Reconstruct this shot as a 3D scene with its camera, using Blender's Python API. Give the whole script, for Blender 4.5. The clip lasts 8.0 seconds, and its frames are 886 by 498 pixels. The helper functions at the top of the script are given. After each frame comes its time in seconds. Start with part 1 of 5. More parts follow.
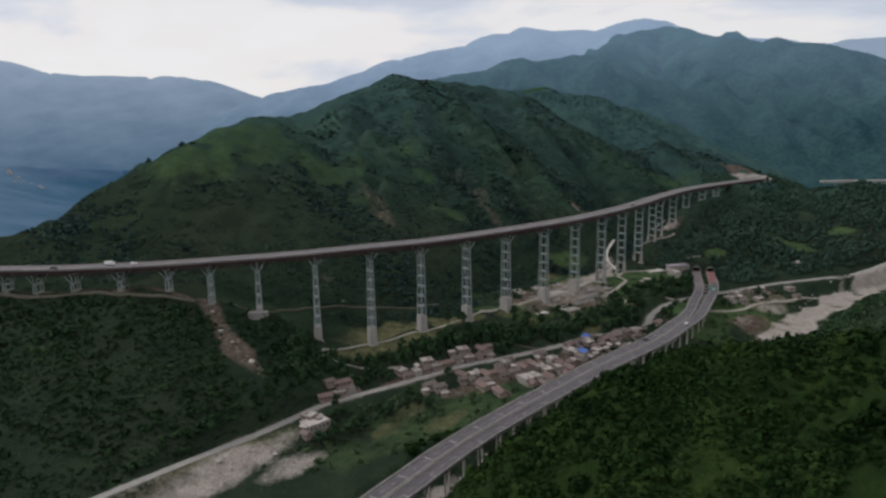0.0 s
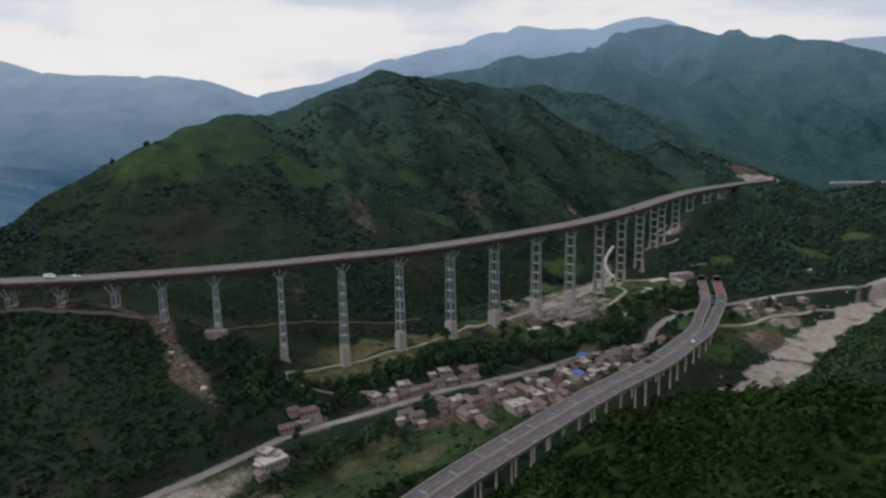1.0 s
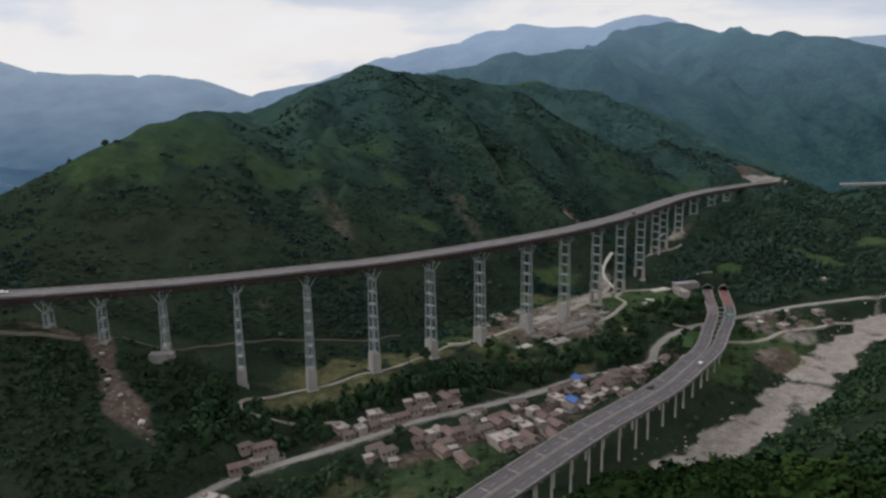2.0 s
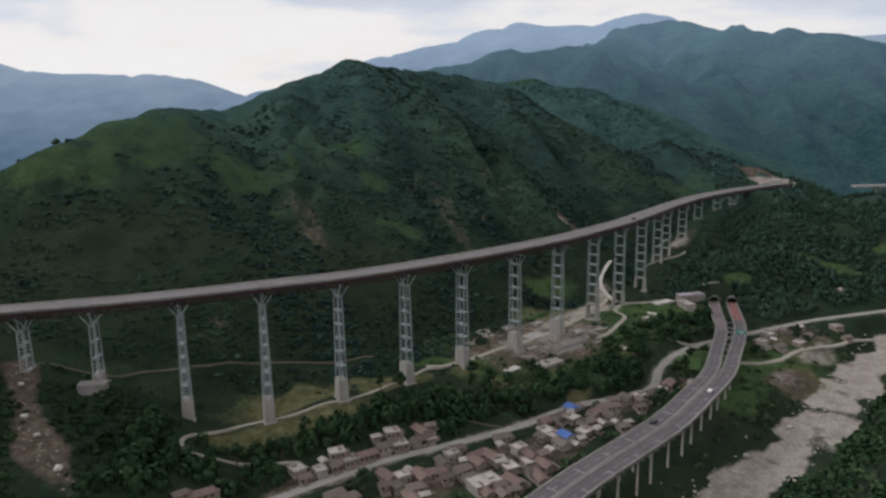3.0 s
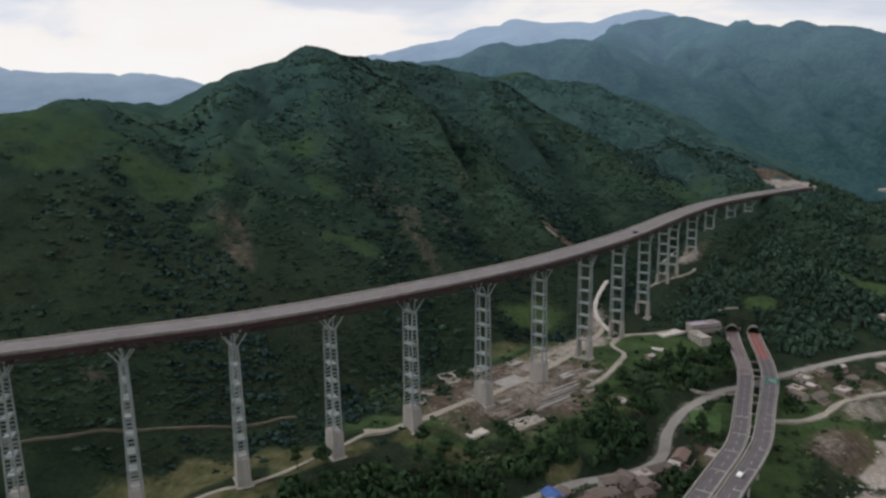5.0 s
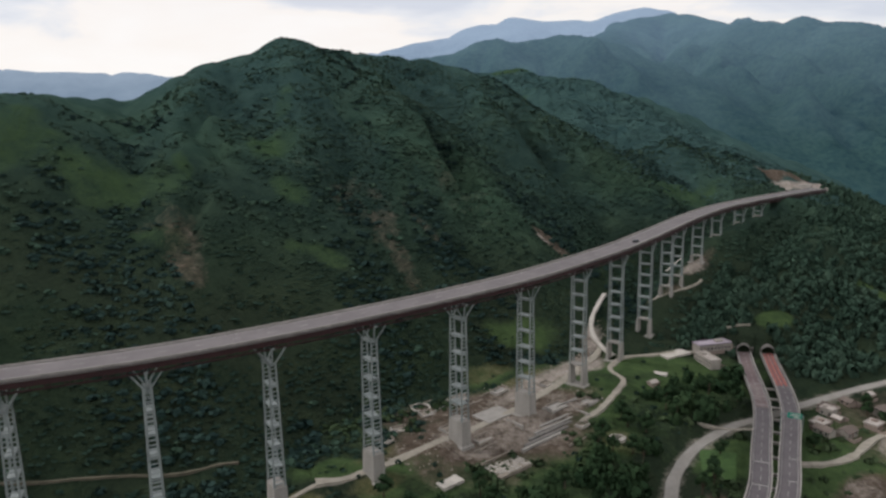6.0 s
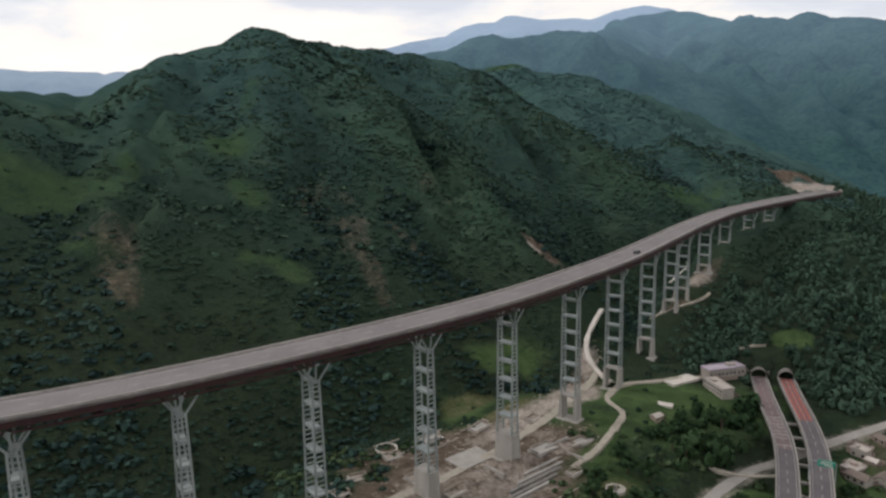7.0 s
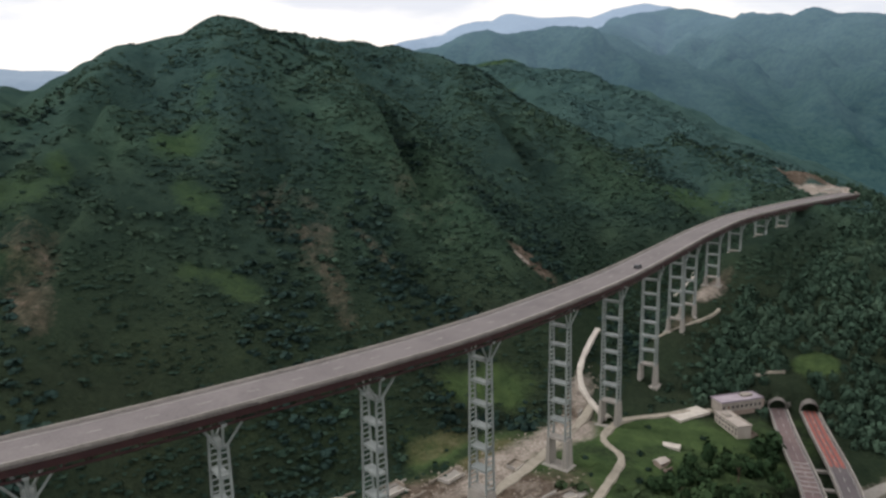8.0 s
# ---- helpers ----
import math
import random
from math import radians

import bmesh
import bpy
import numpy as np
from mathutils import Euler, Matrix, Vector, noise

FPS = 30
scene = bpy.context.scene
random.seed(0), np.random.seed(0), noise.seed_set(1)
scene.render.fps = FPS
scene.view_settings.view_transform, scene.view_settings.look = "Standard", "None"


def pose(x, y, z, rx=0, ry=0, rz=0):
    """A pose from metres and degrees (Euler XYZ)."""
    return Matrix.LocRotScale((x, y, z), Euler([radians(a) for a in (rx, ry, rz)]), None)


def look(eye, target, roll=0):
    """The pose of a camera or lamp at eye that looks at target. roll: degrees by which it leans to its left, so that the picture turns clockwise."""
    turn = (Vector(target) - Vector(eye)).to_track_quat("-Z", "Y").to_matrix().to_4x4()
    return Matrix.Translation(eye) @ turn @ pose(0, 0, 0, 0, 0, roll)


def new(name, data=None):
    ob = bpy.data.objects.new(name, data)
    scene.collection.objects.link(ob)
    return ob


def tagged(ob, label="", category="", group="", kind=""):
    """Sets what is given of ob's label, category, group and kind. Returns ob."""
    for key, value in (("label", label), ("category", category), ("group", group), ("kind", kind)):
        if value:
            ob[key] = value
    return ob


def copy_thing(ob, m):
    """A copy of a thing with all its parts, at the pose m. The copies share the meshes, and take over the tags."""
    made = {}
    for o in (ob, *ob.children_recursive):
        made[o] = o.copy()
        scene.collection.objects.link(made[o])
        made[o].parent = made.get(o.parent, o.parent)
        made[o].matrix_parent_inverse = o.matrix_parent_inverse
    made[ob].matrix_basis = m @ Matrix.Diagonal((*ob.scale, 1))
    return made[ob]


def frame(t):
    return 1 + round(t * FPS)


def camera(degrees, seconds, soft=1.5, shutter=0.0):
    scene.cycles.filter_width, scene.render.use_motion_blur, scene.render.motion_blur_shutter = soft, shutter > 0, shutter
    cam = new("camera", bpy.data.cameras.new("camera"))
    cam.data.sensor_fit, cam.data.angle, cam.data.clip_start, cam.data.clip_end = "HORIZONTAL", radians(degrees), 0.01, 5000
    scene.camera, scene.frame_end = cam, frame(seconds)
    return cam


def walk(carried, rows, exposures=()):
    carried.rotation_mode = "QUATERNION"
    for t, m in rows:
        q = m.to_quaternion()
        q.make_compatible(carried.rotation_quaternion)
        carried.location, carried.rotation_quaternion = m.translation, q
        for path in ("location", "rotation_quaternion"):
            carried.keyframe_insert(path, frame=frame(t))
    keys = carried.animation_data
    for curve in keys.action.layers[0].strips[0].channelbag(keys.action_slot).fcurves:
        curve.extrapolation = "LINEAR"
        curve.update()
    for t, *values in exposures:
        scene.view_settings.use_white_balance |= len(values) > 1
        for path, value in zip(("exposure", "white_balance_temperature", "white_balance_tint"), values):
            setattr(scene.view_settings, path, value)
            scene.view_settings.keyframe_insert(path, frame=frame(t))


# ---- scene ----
cam = camera(64.87, 8.0, soft=2.6)
PATH = [
    (0, (-2.752, -1.394, 144.378), (-2.6524, 0.5703, 144.0168), -0.97),
    (0.5, (3.217, 17.354, 143.360), (3.3169, 19.3185, 142.9992), -0.98),
    (1, (9.183, 36.064, 142.333), (9.2826, 38.0289, 141.9728), -0.99),
    (1.5, (15.145, 54.737, 141.298), (15.2447, 56.7014, 140.9375), -1.00),
    (3, (33.008, 110.527, 138.137), (33.1091, 112.4922, 137.7782), -1.02),
    (3.5, (38.956, 129.048, 137.065), (39.0566, 131.0134, 136.7074), -1.03),
    (4, (44.900, 147.532, 135.985), (45.0006, 149.4969, 135.6277), -1.04),
    (4.5, (50.840, 165.977, 134.896), (50.9408, 167.9425, 134.5390), -1.04),
    (6, (68.638, 221.087, 131.575), (68.7399, 223.0523, 131.2199), -1.07),
    (6.5, (74.564, 239.381, 130.450), (74.6657, 241.3466, 130.0958), -1.08),
    (7, (80.486, 257.637, 129.317), (80.5879, 259.6031, 128.9627), -1.08),
    (7.5, (86.404, 275.856, 128.174), (86.5064, 277.8217, 127.8208), -1.09),
    (8, (92.319, 294.037, 127.023), (92.4213, 296.0025, 126.6700), -1.10),
]
walk(cam, [(t, look(eye, target, roll)) for t, eye, target, roll in PATH],
     exposures=((0.0, -0.13, 6150, 10), (4.0, -0.02, 6250, 10), (6.0, 0.09, 6380, 10), (7.0, 0.20, 6500, 10), (8.0, 0.37, 6620, 10)))

# ---- sky and light: a bright overcast evening ----
world = bpy.data.worlds.new("sky")
scene.world = world
world.use_nodes = True
wt = world.node_tree
wt.nodes.clear()


def wnode(kind, **inputs):
    n = wt.nodes.new(kind)
    for key, value in inputs.items():
        n.inputs[key].default_value = value
    return n


SUN_UP, SUN_ROUND = radians(36), radians(-72)
sky = wnode("ShaderNodeTexSky")
sky.sky_type, sky.sun_disc, sky.sun_elevation, sky.sun_rotation = "NISHITA", False, SUN_UP, SUN_ROUND
where = wnode("ShaderNodeTexCoord")
squeeze = wnode("ShaderNodeMapping")
squeeze.inputs["Location"].default_value = (1.55, 0.4, 0.9)
squeeze.inputs["Scale"].default_value = (2.6, 2.6, 9.0)
wt.links.new(where.outputs["Generated"], squeeze.inputs["Vector"])
puffs = wnode("ShaderNodeTexNoise", Scale=1.5, Detail=6.0, Roughness=0.52, Distortion=0.35)
banks = wnode("ShaderNodeTexNoise", Scale=0.55, Detail=4.0, Roughness=0.5)
wt.links.new(squeeze.outputs[0], puffs.inputs["Vector"])
wt.links.new(squeeze.outputs[0], banks.inputs["Vector"])
tone = wnode("ShaderNodeValToRGB")
for e, (p, c) in zip((tone.color_ramp.elements[0], tone.color_ramp.elements[1], tone.color_ramp.elements.new(0.47), tone.color_ramp.elements.new(0.55)),
                     ((0.36, (0.60, 0.62, 0.70, 1)), (0.62, (1.0, 0.875, 0.735, 1)), (0.44, (0.74, 0.74, 0.78, 1)), (0.52, (0.93, 0.86, 0.81, 1)))):
    e.position, e.color = p, c
wt.links.new(puffs.outputs["Fac"], tone.inputs["Fac"])
veil = wnode("ShaderNodeValToRGB")
veil.color_ramp.elements[0].position, veil.color_ramp.elements[0].color = 0.38, (0.83, 0.86, 0.86, 1)
veil.color_ramp.elements[1].position, veil.color_ramp.elements[1].color = 0.62, (0.95, 0.91, 0.87, 1)
wt.links.new(banks.outputs["Fac"], veil.inputs["Fac"])
cover = wnode("ShaderNodeMix")
cover.data_type = "RGBA"
cover.inputs["Factor"].default_value = 0.8
wt.links.new(veil.outputs["Color"], cover.inputs["A"])
wt.links.new(tone.outputs["Color"], cover.inputs["B"])
clear = wnode("ShaderNodeBackground", Strength=0.10)
wt.links.new(sky.outputs[0], clear.inputs["Color"])
cloud = wnode("ShaderNodeBackground", Strength=1.02)
wt.links.new(cover.outputs["Result"], cloud.inputs["Color"])
both = wnode("ShaderNodeMixShader", Fac=0.93)
wt.links.new(clear.outputs[0], both.inputs[1])
wt.links.new(cloud.outputs[0], both.inputs[2])
wt.links.new(both.outputs[0], wnode("ShaderNodeOutputWorld").inputs["Surface"])

sun = new("sun", bpy.data.lights.new("sun", "SUN"))
sun.data.energy, sun.data.angle, sun.data.color = 1.4, radians(14), (1.0, 0.95, 0.90)
sun.matrix_world = look((0, 0, 0), (-math.sin(SUN_ROUND) * math.cos(SUN_UP), -math.cos(SUN_ROUND) * math.cos(SUN_UP), -math.sin(SUN_UP)))

# ---- materials ----


class Mat:
    """A node material in the making."""

    def __init__(self, name, rough=0.9, metal=0.0, gloss=0.25):
        self.m = bpy.data.materials.new(name)
        self.m.use_nodes = True
        self.t = self.m.node_tree
        self.b = self.t.nodes["Principled BSDF"]
        self.b.inputs["Roughness"].default_value = rough
        self.b.inputs["Metallic"].default_value = metal
        self.b.inputs["Specular IOR Level"].default_value = gloss
        self.pos = self.t.nodes.new("ShaderNodeNewGeometry").outputs["Position"]

    def node(self, kind, **inputs):
        n = self.t.nodes.new(kind)
        for key, value in inputs.items():
            n.inputs[key].default_value = value
        return n

    def noise(self, metres, detail=4.0, rough=0.55, stretch=None):
        n = self.node("ShaderNodeTexNoise", Scale=1.0 / metres, Detail=detail, Roughness=rough)
        src = self.pos
        if stretch:
            k = self.node("ShaderNodeMapping")
            k.inputs["Scale"].default_value = stretch
            self.t.links.new(src, k.inputs["Vector"])
            src = k.outputs[0]
        self.t.links.new(src, n.inputs["Vector"])
        return n.outputs["Fac"]

    def ramp(self, fac, *stops):
        n = self.node("ShaderNodeValToRGB")
        el = n.color_ramp.elements
        while len(el) < len(stops):
            el.new(0.5)
        for e, (p, c) in zip(el, stops):
            e.position, e.color = p, (*c, 1)
        self.t.links.new(fac, n.inputs["Fac"])
        return n.outputs["Color"]

    def mix(self, fac, a, b, blend="MIX"):
        n = self.node("ShaderNodeMix")
        n.data_type, n.blend_type = "RGBA", blend
        for socket, v in (("Factor", fac), ("A", a), ("B", b)):
            if isinstance(v, (int, float)):
                n.inputs[socket].default_value = v
            elif isinstance(v, tuple):
                n.inputs[socket].default_value = (*v, 1)
            else:
                self.t.links.new(v, n.inputs[socket])
        return n.outputs["Result"]

    def math(self, op, a, b):
        n = self.node("ShaderNodeMath")
        n.operation = op
        for i, v in enumerate((a, b)):
            if isinstance(v, (int, float)):
                n.inputs[i].default_value = v
            else:
                self.t.links.new(v, n.inputs[i])
        return n.outputs[0]

    def attribute(self, name):
        n = self.node("ShaderNodeAttribute")
        n.attribute_name = name
        return n

    def color(self, c):
        if isinstance(c, tuple):
            self.b.inputs["Base Color"].default_value = (*c, 1)
        else:
            self.t.links.new(c, self.b.inputs["Base Color"])
        return self

    def bump(self, fac, strength, metres):
        n = self.node("ShaderNodeBump", Strength=strength, Distance=metres)
        self.t.links.new(fac, n.inputs["Height"])
        self.t.links.new(n.outputs[0], self.b.inputs["Normal"])
        return self


def stained(name, base, dark, grain=0.4, patch=4.0, rough=0.85, metal=0.0, bump=0.3, streak=None, random_tint=0.0):
    """Two scales of stain over a base colour, with a fine relief."""
    m = Mat(name, rough, metal)
    big, small = m.noise(patch, 5, 0.6, streak), m.noise(grain, 4)
    c = m.ramp(big, (0.32, dark), (0.62, base))
    c = m.mix(0.35, c, m.ramp(small, (0.3, tuple(v * 0.6 for v in base)), (0.7, tuple(min(1, v * 1.25) for v in base))))
    if random_tint:
        info = m.node("ShaderNodeObjectInfo")
        c = m.mix(random_tint, c, m.ramp(info.outputs["Random"], (0.0, tuple(v * 0.5 for v in base)), (1.0, tuple(min(1, v * 1.4) for v in base))))
    m.color(c)
    m.bump(small, bump, grain * 0.25)
    return m.m


def foliage(name, dark, mid, light, rough=0.7):
    """Leaves: each clump of leaves has its own shade, each plant its own tint."""
    m = Mat(name, rough, 0.0, 0.02)
    geo = m.node("ShaderNodeNewGeometry")
    tint = m.attribute("tint").outputs["Fac"]
    leaf = m.ramp(geo.outputs["Random Per Island"], (0.0, dark), (0.55, mid), (1.0, light))
    plant = m.ramp(tint, (0.0, dark), (0.5, mid), (1.0, light))
    m.color(m.mix(0.8, leaf, plant))
    m.bump(m.noise(0.8, 3), 0.5, 0.3)
    return m.m


def ground_material():
    m = Mat("ground_cover", 1.0, 0.0, 0.0)
    small, mid, wide = m.noise(1.6, 5, 0.65), m.noise(14, 5, 0.6), m.noise(75, 4, 0.55)
    grass = m.ramp(mid, (0.30, (0.015, 0.029, 0.021)), (0.50, (0.026, 0.045, 0.029)), (0.72, (0.044, 0.067, 0.036)))
    grass = m.mix(m.ramp(wide, (0.40, (0, 0, 0)), (0.66, (0.55, 0.55, 0.55))), grass, (0.043, 0.047, 0.035))
    grass = m.mix(0.4, grass, m.ramp(small, (0.3, (0.014, 0.022, 0.014)), (0.7, (0.044, 0.060, 0.034))))
    # haze over the upland slopes, painted in as paler, bluish grass
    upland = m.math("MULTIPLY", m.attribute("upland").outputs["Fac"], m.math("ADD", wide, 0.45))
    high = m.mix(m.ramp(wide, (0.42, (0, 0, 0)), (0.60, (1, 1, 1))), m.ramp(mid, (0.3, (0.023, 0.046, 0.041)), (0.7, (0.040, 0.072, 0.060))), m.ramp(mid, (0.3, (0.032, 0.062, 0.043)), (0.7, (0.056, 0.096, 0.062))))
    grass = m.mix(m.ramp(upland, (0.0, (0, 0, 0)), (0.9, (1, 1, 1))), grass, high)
    # stronger blue haze put into the colour of the farther and higher grass
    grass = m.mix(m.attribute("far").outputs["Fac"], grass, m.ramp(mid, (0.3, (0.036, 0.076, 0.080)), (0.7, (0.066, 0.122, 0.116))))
    # rank weeds and bracken under the shrubs of the near spur
    grass = m.mix(m.attribute("lush").outputs["Fac"], grass, m.ramp(mid, (0.32, (0.011, 0.023, 0.007)), (0.52, (0.023, 0.043, 0.012)), (0.70, (0.046, 0.074, 0.018))))
    kinds = m.node("ShaderNodeSeparateColor")
    m.t.links.new(m.attribute("cover").outputs["Color"], kinds.inputs["Color"])
    fray = m.math("SUBTRACT", m.math("ADD", m.math("MULTIPLY", mid, 0.6), m.math("MULTIPLY", small, 0.4)), 0.5)

    def mask(channel):
        v = m.math("ADD", kinds.outputs[channel], m.math("MULTIPLY", fray, 1.3))
        return m.ramp(v, (0.30, (0, 0, 0)), (0.72, (1, 1, 1)))
    meadow = m.ramp(m.noise(5, 4), (0.3, (0.044, 0.076, 0.034)), (0.7, (0.084, 0.130, 0.053)))
    soil = m.ramp(m.noise(3.5, 6, 0.7), (0.28, (0.056, 0.044, 0.035)), (0.5, (0.118, 0.094, 0.075)), (0.74, (0.225, 0.190, 0.158)))
    gravel = m.ramp(m.noise(0.9, 6, 0.75), (0.28, (0.20, 0.176, 0.155)), (0.5, (0.40, 0.355, 0.318)), (0.72, (0.62, 0.565, 0.515)))
    gravel = m.mix(m.ramp(m.noise(7, 5, 0.7), (0.40, (0.55, 0.55, 0.55)), (0.58, (0, 0, 0))), gravel, m.ramp(small, (0.35, (0.135, 0.118, 0.100)), (0.65, (0.30, 0.265, 0.230))))
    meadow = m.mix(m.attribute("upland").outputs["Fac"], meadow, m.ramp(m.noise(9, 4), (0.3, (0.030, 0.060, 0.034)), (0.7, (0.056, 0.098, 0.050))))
    dry = m.ramp(m.noise(4, 5, 0.65), (0.3, (0.062, 0.072, 0.034)), (0.5, (0.110, 0.112, 0.058)), (0.72, (0.185, 0.170, 0.105)))
    c = m.mix(mask("Green"), grass, meadow)
    dry_at = m.math("ADD", m.attribute("cover").outputs["Alpha"], m.math("MULTIPLY", fray, 1.3))
    c = m.mix(m.ramp(dry_at, (0.30, (0, 0, 0)), (0.72, (1, 1, 1))), c, dry)
    c = m.mix(mask("Red"), c, soil)
    c = m.mix(mask("Blue"), c, gravel)
    m.color(c)
    m.bump(m.math("ADD", small, m.math("MULTIPLY", mid, 2.0)), 1.0, 2.0)
    return m.m


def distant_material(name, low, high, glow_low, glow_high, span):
    """Far wooded slopes, a backdrop with haze painted in as glow, thicker towards the crest."""
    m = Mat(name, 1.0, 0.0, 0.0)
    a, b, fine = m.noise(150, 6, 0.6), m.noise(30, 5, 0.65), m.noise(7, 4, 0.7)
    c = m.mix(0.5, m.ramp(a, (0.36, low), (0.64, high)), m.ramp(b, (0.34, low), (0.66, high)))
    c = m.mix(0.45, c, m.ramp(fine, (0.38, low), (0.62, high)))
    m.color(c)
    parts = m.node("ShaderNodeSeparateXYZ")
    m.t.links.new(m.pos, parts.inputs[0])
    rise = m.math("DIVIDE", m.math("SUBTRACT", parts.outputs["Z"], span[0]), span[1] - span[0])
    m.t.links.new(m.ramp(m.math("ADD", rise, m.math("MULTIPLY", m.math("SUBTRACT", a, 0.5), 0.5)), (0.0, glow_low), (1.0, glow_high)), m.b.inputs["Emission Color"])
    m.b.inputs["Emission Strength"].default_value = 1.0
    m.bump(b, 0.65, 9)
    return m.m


GROUND = ground_material()
# the haze of distance is put into these base colours and glows
HAZED_WOODS = distant_material("hazed_woods", (0.014, 0.034, 0.034), (0.046, 0.084, 0.066), (0.003, 0.012, 0.025), (0.080, 0.118, 0.175), (95, 350))
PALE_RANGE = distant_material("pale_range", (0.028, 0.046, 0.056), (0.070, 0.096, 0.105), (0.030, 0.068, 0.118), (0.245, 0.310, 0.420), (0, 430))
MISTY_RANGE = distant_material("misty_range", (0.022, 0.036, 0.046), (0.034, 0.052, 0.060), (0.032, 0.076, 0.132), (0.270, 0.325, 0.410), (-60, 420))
FOREST = foliage("forest_leaves", (0.017, 0.037, 0.018), (0.034, 0.064, 0.031), (0.056, 0.094, 0.043))
BENCH_LEAVES = foliage("bench_leaves", (0.012, 0.025, 0.011), (0.022, 0.043, 0.020), (0.042, 0.070, 0.031))
# forest leaves again, paler and bluer: haze painted into their colour
HAZED_SLOPE_LEAVES = foliage("hazed_slope_leaves", (0.026, 0.051, 0.037), (0.046, 0.082, 0.059), (0.074, 0.120, 0.084))
GARDEN_LEAVES = foliage("garden_leaves", (0.030, 0.050, 0.026), (0.056, 0.086, 0.044), (0.098, 0.134, 0.070))
# scrub of the second hill, with blue haze mixed into the leaf colour
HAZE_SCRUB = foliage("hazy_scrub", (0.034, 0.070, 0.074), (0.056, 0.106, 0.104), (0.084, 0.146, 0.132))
# leaves darkened to paint in the shade of the gullies
GULLY_SHADE_LEAVES = foliage("gully_shade_leaves", (0.014, 0.030, 0.029), (0.027, 0.052, 0.046), (0.046, 0.078, 0.062))
SCRUB = foliage("scrub_leaves", (0.018, 0.037, 0.028), (0.036, 0.064, 0.047), (0.064, 0.103, 0.072))
NEAR_LEAVES = foliage("near_leaves", (0.006, 0.015, 0.004), (0.014, 0.031, 0.009), (0.038, 0.067, 0.016))
BARK = stained("bark", (0.10, 0.075, 0.055), (0.04, 0.03, 0.022), 0.1, 0.6)
DECK_ROAD = stained("deck_asphalt", (0.172, 0.158, 0.163), (0.122, 0.112, 0.118), 0.5, 9, 0.9)
HIGHWAY_ROAD = stained("highway_asphalt", (0.115, 0.104, 0.112), (0.075, 0.068, 0.075), 0.5, 7, 0.85)
RED_ROAD = stained("red_asphalt", (0.165, 0.124, 0.126), (0.112, 0.084, 0.090), 0.5, 5, 0.85)
RED_LANE = stained("red_lane", (0.33, 0.105, 0.085), (0.20, 0.085, 0.08), 0.3, 3, 0.8)
WHITE_PAINT = stained("road_paint", (0.70, 0.69, 0.66), (0.42, 0.41, 0.40), 0.2, 2, 0.7)
OLD_PAINT = stained("worn_paint", (0.36, 0.35, 0.34), (0.15, 0.14, 0.14), 0.2, 2, 0.8)
CONCRETE = stained("concrete", (0.34, 0.325, 0.305), (0.21, 0.20, 0.185), 0.4, 3.5, 0.9, streak=(1, 1, 0.25))
DARK_CONCRETE = stained("dark_concrete", (0.20, 0.19, 0.18), (0.12, 0.115, 0.11), 0.4, 2.5, 0.9)
PALE_CONCRETE = stained("pale_concrete", (0.52, 0.49, 0.45), (0.35, 0.32, 0.29), 0.4, 3.0, 0.9)
STEEL = stained("pier_steel", (0.27, 0.305, 0.305), (0.16, 0.185, 0.19), 0.3, 2.5, 0.55, 0.0, streak=(1, 1, 0.3))
RED_STEEL = stained("girder_steel", (0.050, 0.022, 0.024), (0.026, 0.014, 0.016), 0.3, 2.5, 0.6)
LANE = stained("village_road", (0.30, 0.285, 0.265), (0.20, 0.19, 0.175), 0.5, 5, 0.92)
FAINT_TRACK = stained("faint_track", (0.135, 0.122, 0.092), (0.072, 0.070, 0.050), 0.5, 3, 0.95)
TRACK = stained("dirt_track", (0.33, 0.305, 0.26), (0.19, 0.175, 0.145), 0.5, 3, 0.95)
DARK = stained("tunnel_shade", (0.03, 0.03, 0.03), (0.015, 0.015, 0.015), 0.5, 3)
RUBBLE = stained("rubble", (0.30, 0.265, 0.225), (0.15, 0.13, 0.11), 0.3, 1.5, 0.9)
PARAPET = stained("deck_parapet", (0.29, 0.275, 0.26), (0.18, 0.17, 0.16), 0.4, 3.0, 0.9)
STONE = stained("river_stone", (0.45, 0.42, 0.385), (0.27, 0.25, 0.225), 0.3, 1.5, 0.9, random_tint=0.3)
# ---- the lie of the land ----
# crest lines: (steepness, roundness, points of the crest)
MAIN_HILL = (0.63, 14, [(-440, 385, 8), (-330, 425, 46), (-262, 450, 76), (-236, 470, 83), (-205, 487, 96), (-180, 505, 117), (-160, 522, 129), (-140, 552, 141), (-124, 582, 150), (-123, 640, 149), (-122, 700, 150), (-116, 734, 153), (-95, 722, 157), (-74, 704, 165), (-45, 712, 178), (-12, 727, 191),
                        (4, 768, 190), (18, 806, 189), (40, 828, 191), (63, 830, 188), (91, 825, 181), (119, 815, 172), (128, 880, 166), (140, 960, 176)])
FRONT_SPUR = (0.62, 10, [(-45, 712, 175), (-55, 650, 150), (-36, 615, 136), (-13, 592, 124), (2, 574, 120), (6, 545, 97), (12, 510, 78), (14, 480, 56), (14, 455, 36)])
SECOND_HILL = (0.56, 16, [(100, 990, 176), (122, 1000, 184), (192, 1030, 188), (248, 975, 176), (296, 950, 155), (337, 915, 131), (368, 870, 108), (383, 815, 88), (400, 790, 66)])
SECOND_SLOPE = (0.42, 14, [(296, 950, 155), (285, 860, 132), (305, 800, 106), (318, 740, 86), (324, 712, 78)])
